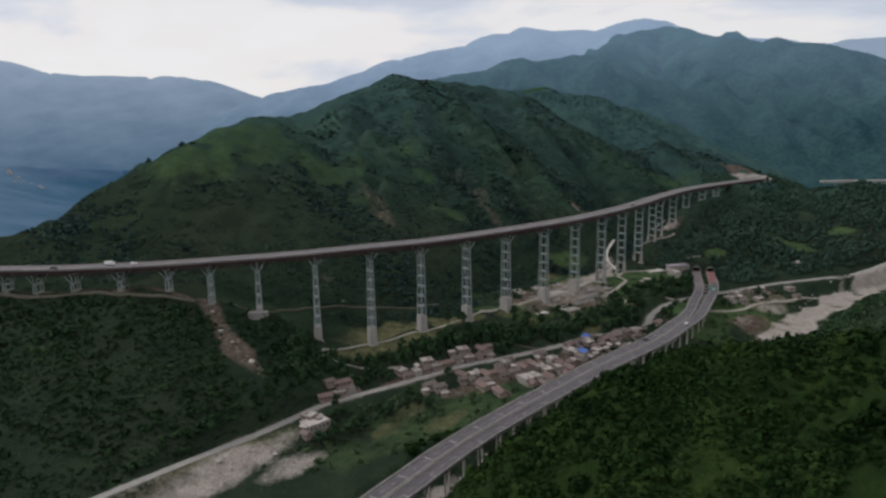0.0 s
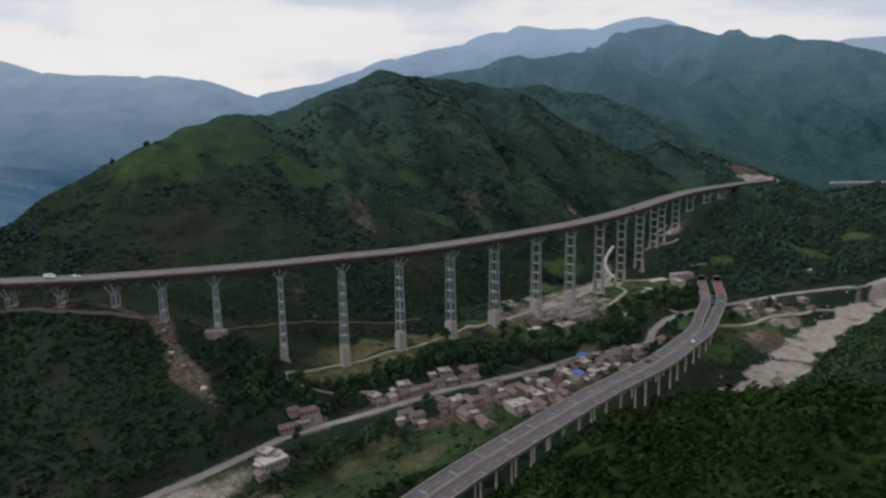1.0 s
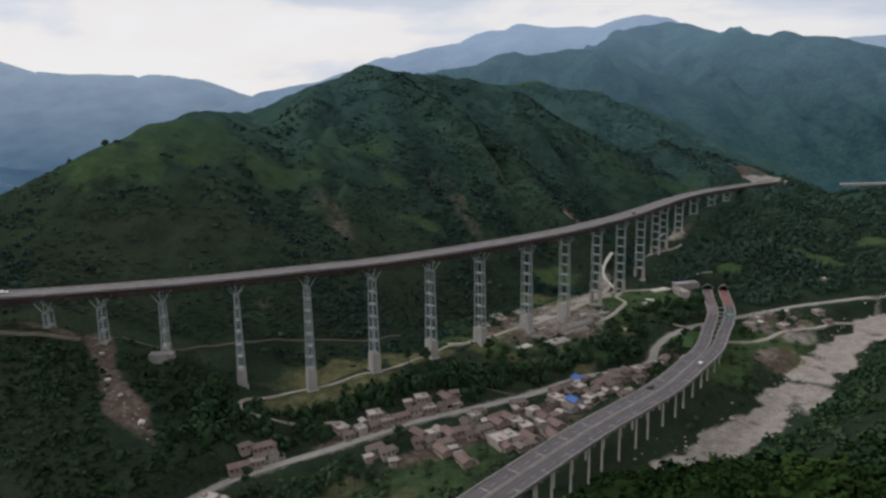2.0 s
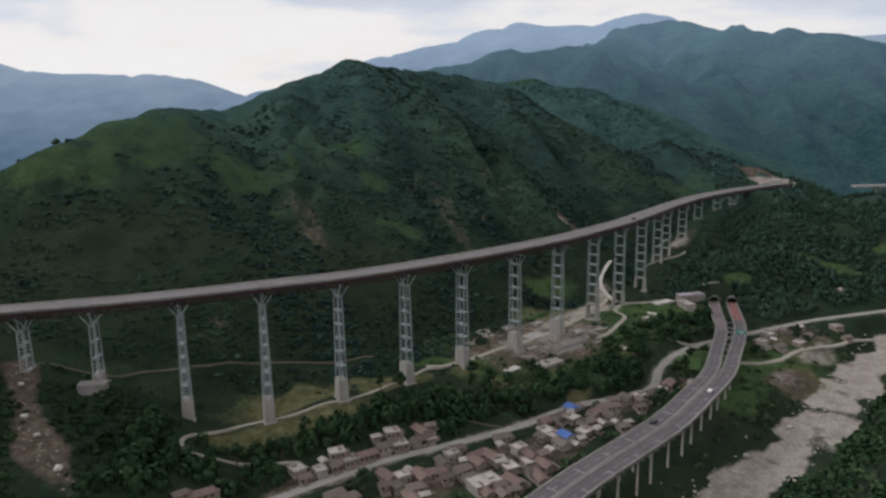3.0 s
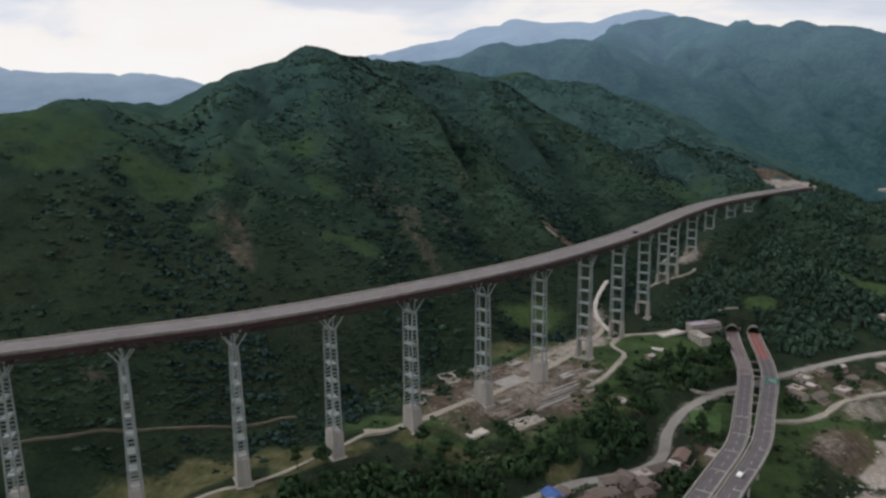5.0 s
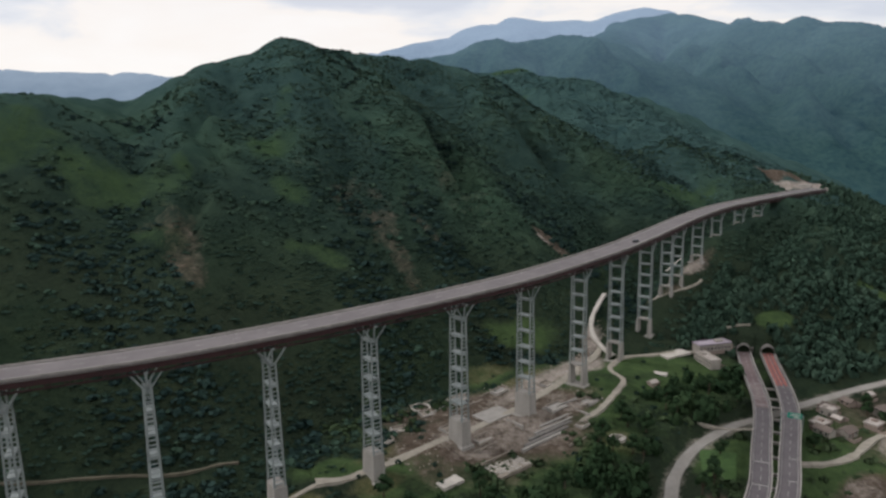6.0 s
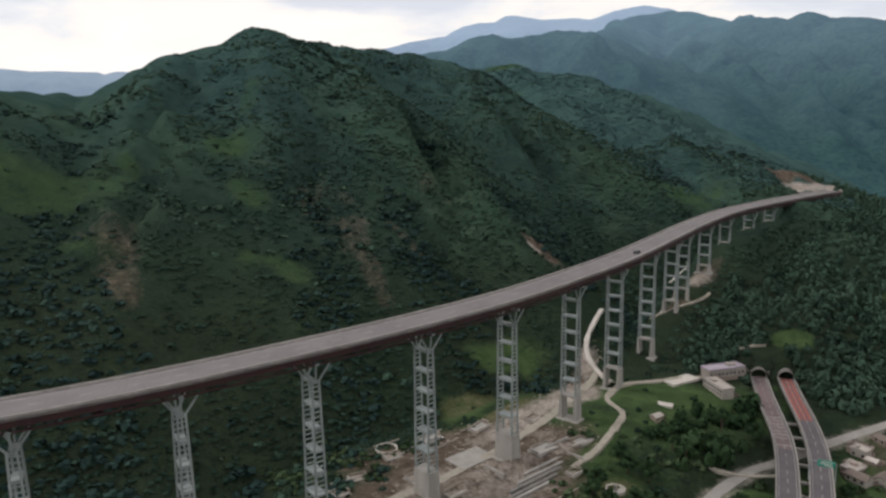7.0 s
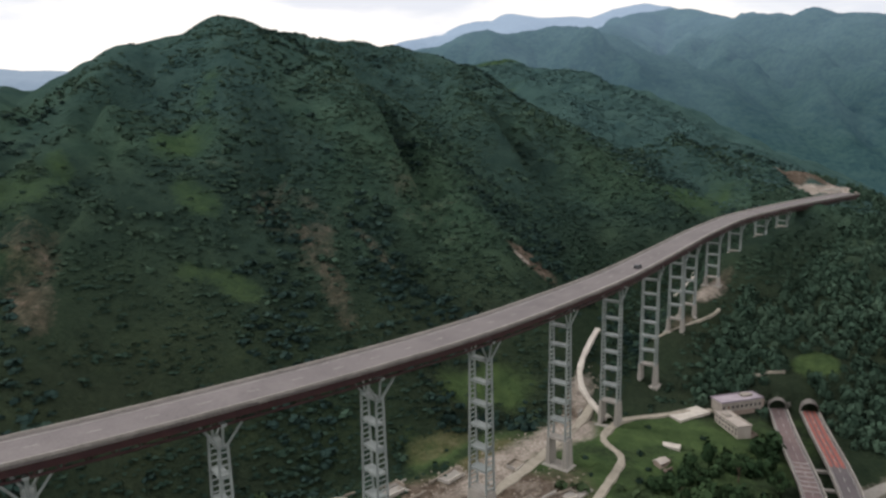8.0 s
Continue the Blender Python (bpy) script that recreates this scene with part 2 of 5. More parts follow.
SECOND_RIB = (0.5, 10, [(196, 1010, 184), (205, 930, 158), (220, 850, 112), (236, 780, 80), (246, 720, 58)])
MIDDLE_RIB = (0.75, 8, [(20, 790, 186), (40, 700, 146), (58, 612, 105), (70, 570, 82), (80, 530, 56)])
DECK_RIB = (0.62, 5, [(330, 684, 75), (300, 664, 67), (279, 646, 63), (254, 623, 57), (232, 600, 52), (211, 574, 46), (199, 557, 44), (190, 546, 35)])
WEST_SPUR = (0.55, 12, [(-166, 550, 130), (-165, 500, 104), (-150, 440, 74), (-140, 400, 60)])
EAST_SPUR = (0.72, 8, [(119, 815, 173), (136, 800, 167), (151, 775, 155), (166, 760, 143), (188, 740, 126), (200, 720, 111), (209, 700, 95), (214, 680, 77), (216, 660, 58)])
BENCH = (0.48, 6, [(-330, 393, 58), (-215, 368, 61), (-160, 358, 62), (-132, 357, 61), (-114, 358, 55), (-104, 361, 49)])
MOUND = (0.8, 4, [(-104, 363, 49), (-82, 358, 48)])
TERRACE = (0.32, 22, [(-25, 378, 22), (5, 386, 26), (32, 403, 27), (60, 420, 28), (85, 438, 27), (110, 457, 27), (140, 482, 28)])
LANDING_CUT = (0.80, 3, [(336, 764, 96), (352, 762, 92), (368, 766, 87), (386, 772, 83), (404, 776, 79), (424, 784, 72)])
LANDING_HILL = (0.46, 12, [(372, 676, 70), (410, 636, 73), (480, 600, 71), (620, 560, 68), (800, 560, 58)])
TUNNEL_SPUR = (0.52, 7, [(372, 702, 67), (316, 622, 60), (270, 572, 52), (246, 548, 44), (230, 541, 38)])
NEAR_SPUR = (0.66, 7, [(240, -60, 150), (190, 40, 128), (138, 115, 105), (96, 156, 90), (79, 179, 82), (65, 193, 73), (54, 198, 64), (46, 203, 53), (38, 210, 36)])
RIVER_SPUR = (0.46, 10, [(400, 60, 150), (350, 190, 100), (300, 280, 58), (272, 330, 38)])
RIVER_BANK = (0.62, 6, [(166, 280, 22), (208, 312, 30), (256, 358, 26), (310, 402, 22), (378, 438, 23), (476, 464, 30)])
DARK_RIDGE = (0.50, 25, [(40, 1300, 215), (97, 1300, 227), (130, 1300, 232), (186, 1300, 244), (216, 1300, 248), (270, 1290, 252), (324, 1290, 254), (364, 1290, 248), (397, 1230, 212), (429, 1180, 178), (455, 1100, 130), (470, 1000, 88), (470, 900, 60)])
DARK_SPUR = (0.52, 18, [(216, 1300, 247), (250, 1200, 205), (300, 1100, 160), (350, 1000, 112), (385, 900, 72)])
EAST_RIDGE = (0.50, 25, [(400, 1640, 240), (442, 1700, 274), (491, 1750, 301), (566, 1900, 338), (642, 2050, 374), (741, 2200, 411), (836, 2250, 427), (840, 2150, 406), (831, 2000, 373), (819, 1850, 340), (775, 1650, 320), (747, 1520, 303), (760, 1480, 290), (753, 1420, 292), (800, 1360, 281), (850, 1310, 254), (900, 1300, 238), (1000, 1280, 215), (1200, 1250, 190)])
MID_FACE = (0.55, 20, [(840, 2150, 404), (760, 1900, 320), (660, 1700, 250), (560, 1500, 190), (500, 1350, 140), (480, 1250, 105)])
WEST_FACE = (0.55, 20, [(566, 1900, 336), (520, 1740, 280), (470, 1600, 225), (430, 1480, 175), (410, 1400, 140)])
EAST_FACE = (0.55, 18, [(753, 1420, 291), (690, 1300, 236), (625, 1190, 182), (570, 1080, 138), (540, 960, 98), (530, 880, 66)])
EAST_FACE_TWO = (0.55, 18, [(850, 1310, 252), (800, 1180, 192), (740, 1050, 142), (690, 930, 98), (660, 850, 66)])
EAST_FACE_THREE = (0.55, 18, [(775, 1650, 318), (700, 1500, 250), (620, 1380, 190), (560, 1260, 140)])
FAR_RANGE = (0.62, 60, [(-1250, 2750, -200), (-951, 2750, 33), (-840, 2750, 96), (-730, 2750, 165), (-684, 2750, 182), (-575, 2750, 225), (-466, 2750, 259), (-336, 2750, 293), (-163, 2750, 329), (-32, 2750, 381), (126, 2750, 416), (214, 2750, 426), (345, 2750, 467), (455, 2750, 494), (565, 2750, 474), (671, 2750, 478), (766, 2750, 475),
                        (846, 2750, 513), (914, 2750, 527), (988, 2750, 513), (1050, 2750, 493), (1133, 2750, 470), (1257, 2750, 450), (1500, 2750, 430)])
WEST_RANGE = (0.40, 60, [(-3200, 3300, 640), (-2600, 3300, 580), (-2200, 3300, 520), (-1780, 3300, 436), (-1600, 3200, 381), (-1318, 3200, 368), (-920, 3200, 347), (-780, 3200, 299), (-660, 3200, 242), (-450, 3200, 120)])
WEST_FOOT = (0.30, 40, [(-2265, 3600, 480), (-1900, 2900, 260), (-1600, 2300, 110), (-1150, 1900, 0), (-860, 1450, 0), (-700, 1150, 0), (-600, 950, 2), (-520, 850, 2)])
EAST_RANGE = (0.40, 60, [(1900, 3600, 440), (2192, 3600, 506), (2309, 3600, 527), (2483, 3600, 537), (3000, 3500, 560)])

DECK = [(-310, 392, 69.2), (-260, 379, 70.5), (-217, 369, 71.8), (-190, 363, 72.6), (-167, 360, 73.3), (-138, 359, 74.0), (-115, 360, 74.7), (-95, 362, 75.3), (-68, 366, 76.0), (-43, 371, 76.9), (-23, 377, 77.4), (5, 387, 77.7), (32, 400, 78.3),
        (58, 416, 78.7), (84, 434, 79.0), (108, 454, 79.0), (132, 478, 79.0), (160, 509, 79.0), (195, 554, 79.0), (218, 584, 79.0), (252, 624, 79.0), (284, 653, 79.0), (318, 680, 79.0), (348, 702, 79.0), (364, 713, 79.0), (373, 719, 79.0)]
HIGHWAY = [(-215, -60), (-120, 57), (-50, 148), (-11, 200), (10, 228), (29, 250), (54, 276), (85, 307), (104, 324), (127, 345), (148, 369), (166, 391), (181, 417), (202, 456), (219, 500), (226.5, 519)]
RIVER = [(-520, -40, 3), (-300, 60, 5), (-160, 130, 6), (-60, 170, 7), (-8, 216, 8), (30, 246, 9), (72, 274, 10), (110, 300, 11), (154, 336, 12),
         (174, 347, 12), (190, 364, 13), (211, 381, 13), (228, 398, 14), (258, 428, 14), (300, 462, 15), (360, 505, 17), (470, 540, 20), (640, 560, 24)]
ROAD = [(-300, 60, 13), (-200, 150, 13), (-140, 210, 13), (-116, 236, 13), (-88, 265, 13), (-69, 284, 13), (-57, 298, 13), (-46, 310, 13.5), (-32, 319, 14), (-13, 328, 15), (8, 340, 16), (23, 348, 17), (47, 358, 17), (76, 371, 17.5), (92, 382, 17.5),
        (108, 390, 18), (121, 393, 18), (134, 397, 18.5), (143, 405, 19), (151, 421, 20), (165, 438, 21), (184, 452, 21.5), (196, 457, 21.5), (229, 473, 21), (266, 486, 22), (309, 495, 23), (341, 503, 24), (460, 560, 34), (640, 600, 40)]


YARD = [(48, 436, 27), (66, 452, 27), (84, 462, 27.5), (106, 474, 28), (138, 498, 29)]


def near_line(x, y, points):
    """Distance to a line of points and the height of the line there."""
    best, level = np.full(x.shape, 1e9), np.zeros(x.shape)
    for (ax, ay, az), (bx, by, bz) in zip(points, points[1:]):
        ux, uy = bx - ax, by - ay
        s = np.clip(((x - ax) * ux + (y - ay) * uy) / (ux * ux + uy * uy), 0, 1)
        d = np.hypot(x - ax - s * ux, y - ay - s * uy)
        closer = d < best
        best, level = np.where(closer, d, best), np.where(closer, az + s * (bz - az), level)
    return best, level


def ridge(x, y, form):
    steep, round_top, points = form
    top = np.full(x.shape, -1e3)
    for (ax, ay, az), (bx, by, bz) in zip(points, points[1:]):
        ux, uy = bx - ax, by - ay
        s = np.clip(((x - ax) * ux + (y - ay) * uy) / (ux * ux + uy * uy), 0, 1)
        d = np.hypot(x - ax - s * ux, y - ay - s * uy)
        top = np.maximum(top, az + s * (bz - az) - steep * (np.sqrt(d * d + round_top * round_top) - round_top))
    return top


def soft_max(a, b, k):
    h = np.clip(0.5 + 0.5 * (a - b) / k, 0, 1)
    return b + (a - b) * h + k * h * (1 - h)


def step(a, b, v):
    s = np.clip((v - a) / (b - a), 0, 1)
    return s * s * (3 - 2 * s)


def ripple(x, y, size, seed):
    """Smooth wandering noise of that wavelength, about -1 to 1."""
    rng = np.random.RandomState(seed)
    out = np.zeros(x.shape)
    for _ in range(7):
        a, p, f = rng.uniform(0, math.tau), rng.uniform(0, math.tau), rng.uniform(0.7, 1.5)
        b, q = rng.uniform(0, math.tau), rng.uniform(0, math.tau)
        k = math.tau * f / size
        out += np.sin(k * (x * math.cos(a) + y * math.sin(a)) + p + 1.3 * np.sin(k * 0.6 * (x * math.cos(b) + y * math.sin(b)) + q))
    return out / 3.5


def valley(x, y):
    base = 13.0 + 0.035 * np.clip(x, -300, 260) + 0.075 * np.clip(y - 330, -60, 170)
    return base - 0.15 * np.clip(-x - 300, 0, 1200) * step(300, 900, y) - 0.02 * np.clip(y - 900, 0, 1500)


def blue_height(x, y):
    """Height of the wooded mountains behind the main hill."""
    z = np.full(x.shape, -120.0)
    for form, k in ((DARK_RIDGE, 25), (DARK_SPUR, 20), (EAST_RIDGE, 25), (MID_FACE, 20), (WEST_FACE, 20), (EAST_FACE, 20), (EAST_FACE_TWO, 20), (EAST_FACE_THREE, 20)):
        z = soft_max(ridge(x, y, form), z, k)
    crest = np.minimum(near_line(x, y, DARK_RIDGE[2])[0], near_line(x, y, EAST_RIDGE[2])[0])
    up = np.clip((z + 40) / 120, 0, 1) * (0.12 + 0.88 * step(10, 150, crest))
    folds = np.abs(ripple(x, y, 170, 11)) + 0.5 * np.abs(ripple(x, y, 80, 12))
    return z + up * (9 * ripple(x, y, 230, 5) + 24 * ripple(x + 0.2 * y, 0.25 * y, 150, 15) + 13 * ripple(x - 0.3 * y, 0.25 * y, 70, 18) - 18 * np.clip(0.4 - folds, 0, None) + 3.0 * ripple(x, 0.5 * y, 38, 13)) + 1.3 * ripple(x, y, 13, 19)


def gullies(x, y):
    """Ribs and gullies that run down the main hill."""
    return 5.0 * ripple(x + 0.3 * y, 0.22 * y, 60, 14) + 7.5 * ripple(x + 0.5 * y, 0.25 * y, 120, 24)


# ravines in the hills: depth, half width, line
RAVINES = [(11, 15, [(60, 760), (84, 690), (96, 620), (104, 560)]), (12, 13, [(150, 740), (176, 690), (190, 650)]), (9, 13, [(-30, 690), (-42, 610), (-22, 560), (-24, 500)]),
           (7, 12, [(28, 700), (34, 620), (36, 560)]), (7, 12, [(150, 900), (190, 830), (215, 740)]), (8, 14, [(262, 870), (280, 790), (290, 730)]), (6, 12, [(-100, 560), (-104, 480), (-96, 430)])]


def ravine_depth(x, y):
    out = np.zeros(x.shape)
    for depth, half, line in RAVINES:
        d, _ = near_line(x + 5 * ripple(x, y, 60, 26), y, [(px, py, 0) for px, py in line])
        out = np.maximum(out, depth * (1 - step(0, half, d)))
    return out


def height(x, y):
    """Height of the ground."""
    x, y = np.asarray(x, float), np.asarray(y, float)
    to_river, bed = near_line(x, y, RIVER)
    low = np.minimum(valley(x, y), bed + 2 + 0.11 * to_river + 0 * y)
    z = low
    for form, k in ((TERRACE, 3), (MAIN_HILL, 9), (FRONT_SPUR, 12), (WEST_SPUR, 10), (EAST_SPUR, 9), (MIDDLE_RIB, 10), (SECOND_HILL, 14), (SECOND_SLOPE, 14), (SECOND_RIB, 12), (DECK_RIB, 5), (BENCH, 6), (MOUND, 3), (LANDING_HILL, 12), (LANDING_CUT, 2), (TUNNEL_SPUR, 10), (NEAR_SPUR, 8), (RIVER_SPUR, 10), (RIVER_BANK, 5)):
        z = soft_max(ridge(x, y, form), z, k)
    # gullies and hummocks grow with the height above the valley
    up = np.clip((z - low) / 60, 0, 1)
    z = z + up * (2.2 * ripple(x, y, 95, 3) + 1.4 * ripple(x, y, 38, 4) + step(420, 560, y) * (0.04 + 0.96 * step(10, 75, np.minimum(near_line(x, y, MAIN_HILL[2])[0], near_line(x, y, SECOND_HILL[2])[0]))) * (0.8 * gullies(x, y) - ravine_depth(x, y))) + 0.5 * ripple(x, y, 30, 6)
    # the levelled work yard at the foot of the hill
    d, level = near_line(x, y, YARD)
    z = np.minimum(z, level + 0.7 * np.clip(d - 19, 0, None))
    d = to_river + 3 * ripple(x, y, 45, 8)
    z = np.minimum(z, bed - 1.5 + 0.5 * np.clip(d - 11, 0, None) + 4 * np.clip(d - 28, 0, None))
    # cuttings for the two big roads
    d, level = near_line(x, y, [(px, py, 24.5) for px, py in HIGHWAY])
    z = np.where(0.367 * (x - 226.5) + 0.93 * (y - 519) < 1.0, np.minimum(z, level + 0.9 * np.clip(d - 9, 0, None)), z)
    d, level = near_line(x, y, [(284, 653, 76), (318, 680, 78.2), (348, 702, 78.6), (398, 736, 78.6), (440, 762, 78.6)])
    z = np.minimum(z, level + 0.8 * np.clip(d - 9, 0, None))
    d, level = near_line(x, y, ROAD)
    z = z + (level - z) * (1 - step(3.5, 9, d))
    return z

# ---- helpers for meshes ----


def mesh_of(name, verts, faces, material, smooth_faces=False):
    me = bpy.data.meshes.new(name)
    me.from_pydata([tuple(v) for v in verts], [], [tuple(f) for f in faces])
    if smooth_faces:
        me.shade_smooth()
    me.materials.append(material)
    return me


def part(name, data, parent, label="", at=None):
    """One mesh object under a thing or under a part."""
    ob = new(name, data)
    ob.parent = parent
    if at is not None:
        ob.matrix_local = at
    return tagged(ob, label)


def thing(name, label, category, group="", at=None, data=None):
    ob = new(name, data)
    if at is not None:
        ob.matrix_basis = at
    return tagged(ob, label, category, group)


def sheet(name, x, y, z, material, kind="structure", smooth_faces=True):
    ny, nx = x.shape
    idx = np.arange(nx * ny).reshape(ny, nx)
    quads = np.stack([idx[:-1, :-1], idx[:-1, 1:], idx[1:, 1:], idx[1:, :-1]], -1).reshape(-1, 4)
    me = mesh_of(name, np.stack([x, y, z], -1).reshape(-1, 3).tolist(), quads.tolist(), material, smooth_faces)
    return tagged(new(name, me), kind=kind)


def spread(lo, a, b, hi, fine, grow):
    """Grid lines: even from a to b, ever wider outside."""
    right, left, p, d = [], [], b, fine
    while p < hi:
        d *= grow
        p += d
        right.append(p)
    p, d = a, fine
    while p > lo:
        d *= grow
        p -= d
        left.append(p)
    return np.array(left[::-1] + list(np.arange(a, b + fine / 2, fine)) + right)


def smooth_line(points, n):
    """A smooth curve through points."""
    p = np.array(points, float)
    p = np.vstack([2 * p[0] - p[1], p, 2 * p[-1] - p[-2]])
    out = []
    for i in range(1, len(p) - 2):
        a, b, c, d = p[i - 1:i + 3]
        for t in np.linspace(0, 1, n, endpoint=False):
            out.append(0.5 * (2 * b + (c - a) * t + (2 * a - 5 * b + 4 * c - d) * t * t + (3 * b - a - 3 * c + d) * t ** 3))
    return np.array(out + [p[-2]])


def even_line(points, gap):
    """The smooth curve through points, cut into even steps."""
    p = smooth_line(points, 12)
    s = np.concatenate([[0], np.cumsum(np.linalg.norm(np.diff(p[:, :2], axis=0), axis=1))])
    at = np.linspace(0, s[-1], max(2, int(round(s[-1] / gap)) + 1))
    return np.stack([np.interp(at, s, p[:, i]) for i in range(p.shape[1])], 1)


def sides(p):
    t = np.gradient(p[:, :2], axis=0)
    return np.stack([-t[:, 1], t[:, 0]], 1) / np.linalg.norm(t, axis=1)[:, None]


def swept(name, p, z, outline, material, close=True):
    """A mesh that carries an outline of (offset to the left, height) along the line p at the heights z."""
    n, k = sides(p), len(outline)
    verts, faces = [], []
    for i in range(len(p)):
        for off, up in outline:
            verts.append((p[i, 0] + n[i, 0] * off, p[i, 1] + n[i, 1] * off, z[i] + up))
    for i in range(len(p) - 1):
        for j in range(k if close else k - 1):
            a, b = i * k + j, i * k + (j + 1) % k
            faces.append((a, b, b + k, a + k))
    if close:
        faces += [tuple(range(k))[::-1], tuple(range((len(p) - 1) * k, len(p) * k))]
    return mesh_of(name, verts, faces, material)


def box_data(verts, faces, lo, hi, turn=0.0, at=(0, 0, 0)):
    """Adds a box to lists of vertices and faces."""
    o, c, s = len(verts), math.cos(turn), math.sin(turn)
    for x, y, z in ((lo[0], lo[1], lo[2]), (hi[0], lo[1], lo[2]), (hi[0], hi[1], lo[2]), (lo[0], hi[1], lo[2]),
                    (lo[0], lo[1], hi[2]), (hi[0], lo[1], hi[2]), (hi[0], hi[1], hi[2]), (lo[0], hi[1], hi[2])):
        verts.append((at[0] + c * x - s * y, at[1] + s * x + c * y, at[2] + z))
    faces += [(o, o + 3, o + 2, o + 1), (o + 4, o + 5, o + 6, o + 7), (o, o + 1, o + 5, o + 4), (o + 1, o + 2, o + 6, o + 5), (o + 2, o + 3, o + 7, o + 6), (o + 3, o, o + 4, o + 7)]


def box_mesh(name, lo, hi, material, bevel=0.0):
    bm = bmesh.new()
    bmesh.ops.create_cube(bm, size=1)
    for v in bm.verts:
        v.co = [lo[i] + (v.co[i] + 0.5) * (hi[i] - lo[i]) for i in range(3)]
    if bevel:
        bmesh.ops.bevel(bm, geom=bm.edges[:], offset=bevel, segments=1, affect="EDGES")
    me = bpy.data.meshes.new(name)
    bm.to_mesh(me)
    bm.free()
    me.materials.append(material)
    return me


def tube_data(verts, faces, a, b, ra, rb, sides_n=8):
    """Adds a tapered tube from a to b."""
    a, b = Vector(a), Vector(b)
    q = (b - a).to_track_quat("Z", "Y")
    o = len(verts)
    for end, r in ((a, ra), (b, rb)):
        for i in range(sides_n):
            w = math.tau * i / sides_n
            verts.append(tuple(end + q @ Vector((r * math.cos(w), r * math.sin(w), 0))))
    for i in range(sides_n):
        j = (i + 1) % sides_n
        faces.append((o + i, o + j, o + sides_n + j, o + sides_n + i))
    faces += [tuple(o + i for i in range(sides_n))[::-1], tuple(o + sides_n + i for i in range(sides_n))]


def tube_mesh(name, a, b, ra, rb, material, sides_n=8):
    v, f = [], []
    tube_data(v, f, a, b, ra, rb, sides_n)
    return mesh_of(name, v, f, material)


def ground_at(x, y):
    return float(height(np.array([float(x)]), np.array([float(y)]))[0])


# ---- the ground ----
# patches of another cover: x, y, half length, half width, turn in degrees, strength
SOIL = [(208, 408, 22, 12, 40, 0.8), (158, 405, 6, 5, 40, 0.7), (228, 436, 20, 10, 40, 0.55), (243, 460, 36, 14, 35, 0.55), (-106, 356, 22, 6, -62, 1.0), (-86, 326, 21, 8, -48, 1.0), (-128, 359, 20, 4, -6, 0.8), (-180, 364, 46, 4.5, -14, 0.85), (-96, 240, 22, 30, 45, 0.3), (-24, 510, 30, 11, -62, 0.46), (-52, 421, 11, 6, -20, 0.45),
        (146, 591, 16, 8, -30, 0.75), (60, 555, 40, 9, -70, 0.47), (40, 572, 44, 26, -40, 0.33), (100, 605, 34, 20, -45, 0.33), (-30, 520, 30, 18, -60, 0.32), (76, 573, 20, 6, -50, 0.46), (97, 449, 52, 31, 37, 0.95), (45, 337, 50, 10, 30, 0.8), (84, 352, 26, 13, 40, 0.75), (122, 384, 26, 8, 38, 0.75), (-2, 336, 26, 7, 30, 0.7), (-38, 319, 12, 5, 35, 0.5), (70, 458, 16, 12, 30, 0.7), (146, 512, 16, 7, 55, 0.75),
        (358, 760, 18, 9, 10, 1.0), (380, 764, 26, 8, 15, 0.8), (230, 596, 26, 7, 52, 0.6), (206, 568, 12, 6, 52, 0.5)]
DRY = [(-12, 371, 44, 8, 24, 0.95), (-14, 390, 40, 10, 26, 0.85), (14, 401, 18, 6, 10, 0.7), (28, 399, 22, 8, 25, 0.9), (71, 401, 9, 6, 10, 0.7), (58, 412, 12, 6, 30, 0.75), (107, 395, 9, 5, 35, 0.8), (-3, 308, 16, 7, 40, 0.62), (12, 294, 18, 8, 45, 0.6), (30, 322, 14, 4, 30, 0.6), (-14, 290, 14, 6, 40, 0.6), (214, 409, 24, 11, 40, 0.95), (157, 397, 8, 5, 50, 0.85), (139, 436, 11, 11, 0, 0.6), (112, 486, 22, 6, 45, 0.8), (60, 432, 16, 5, 35, 0.7), (100, 494, 20, 6, 40, 0.6), (244, 455, 30, 8, 30, 0.5), (-80, 262, 44, 12, 46, 0.7)]
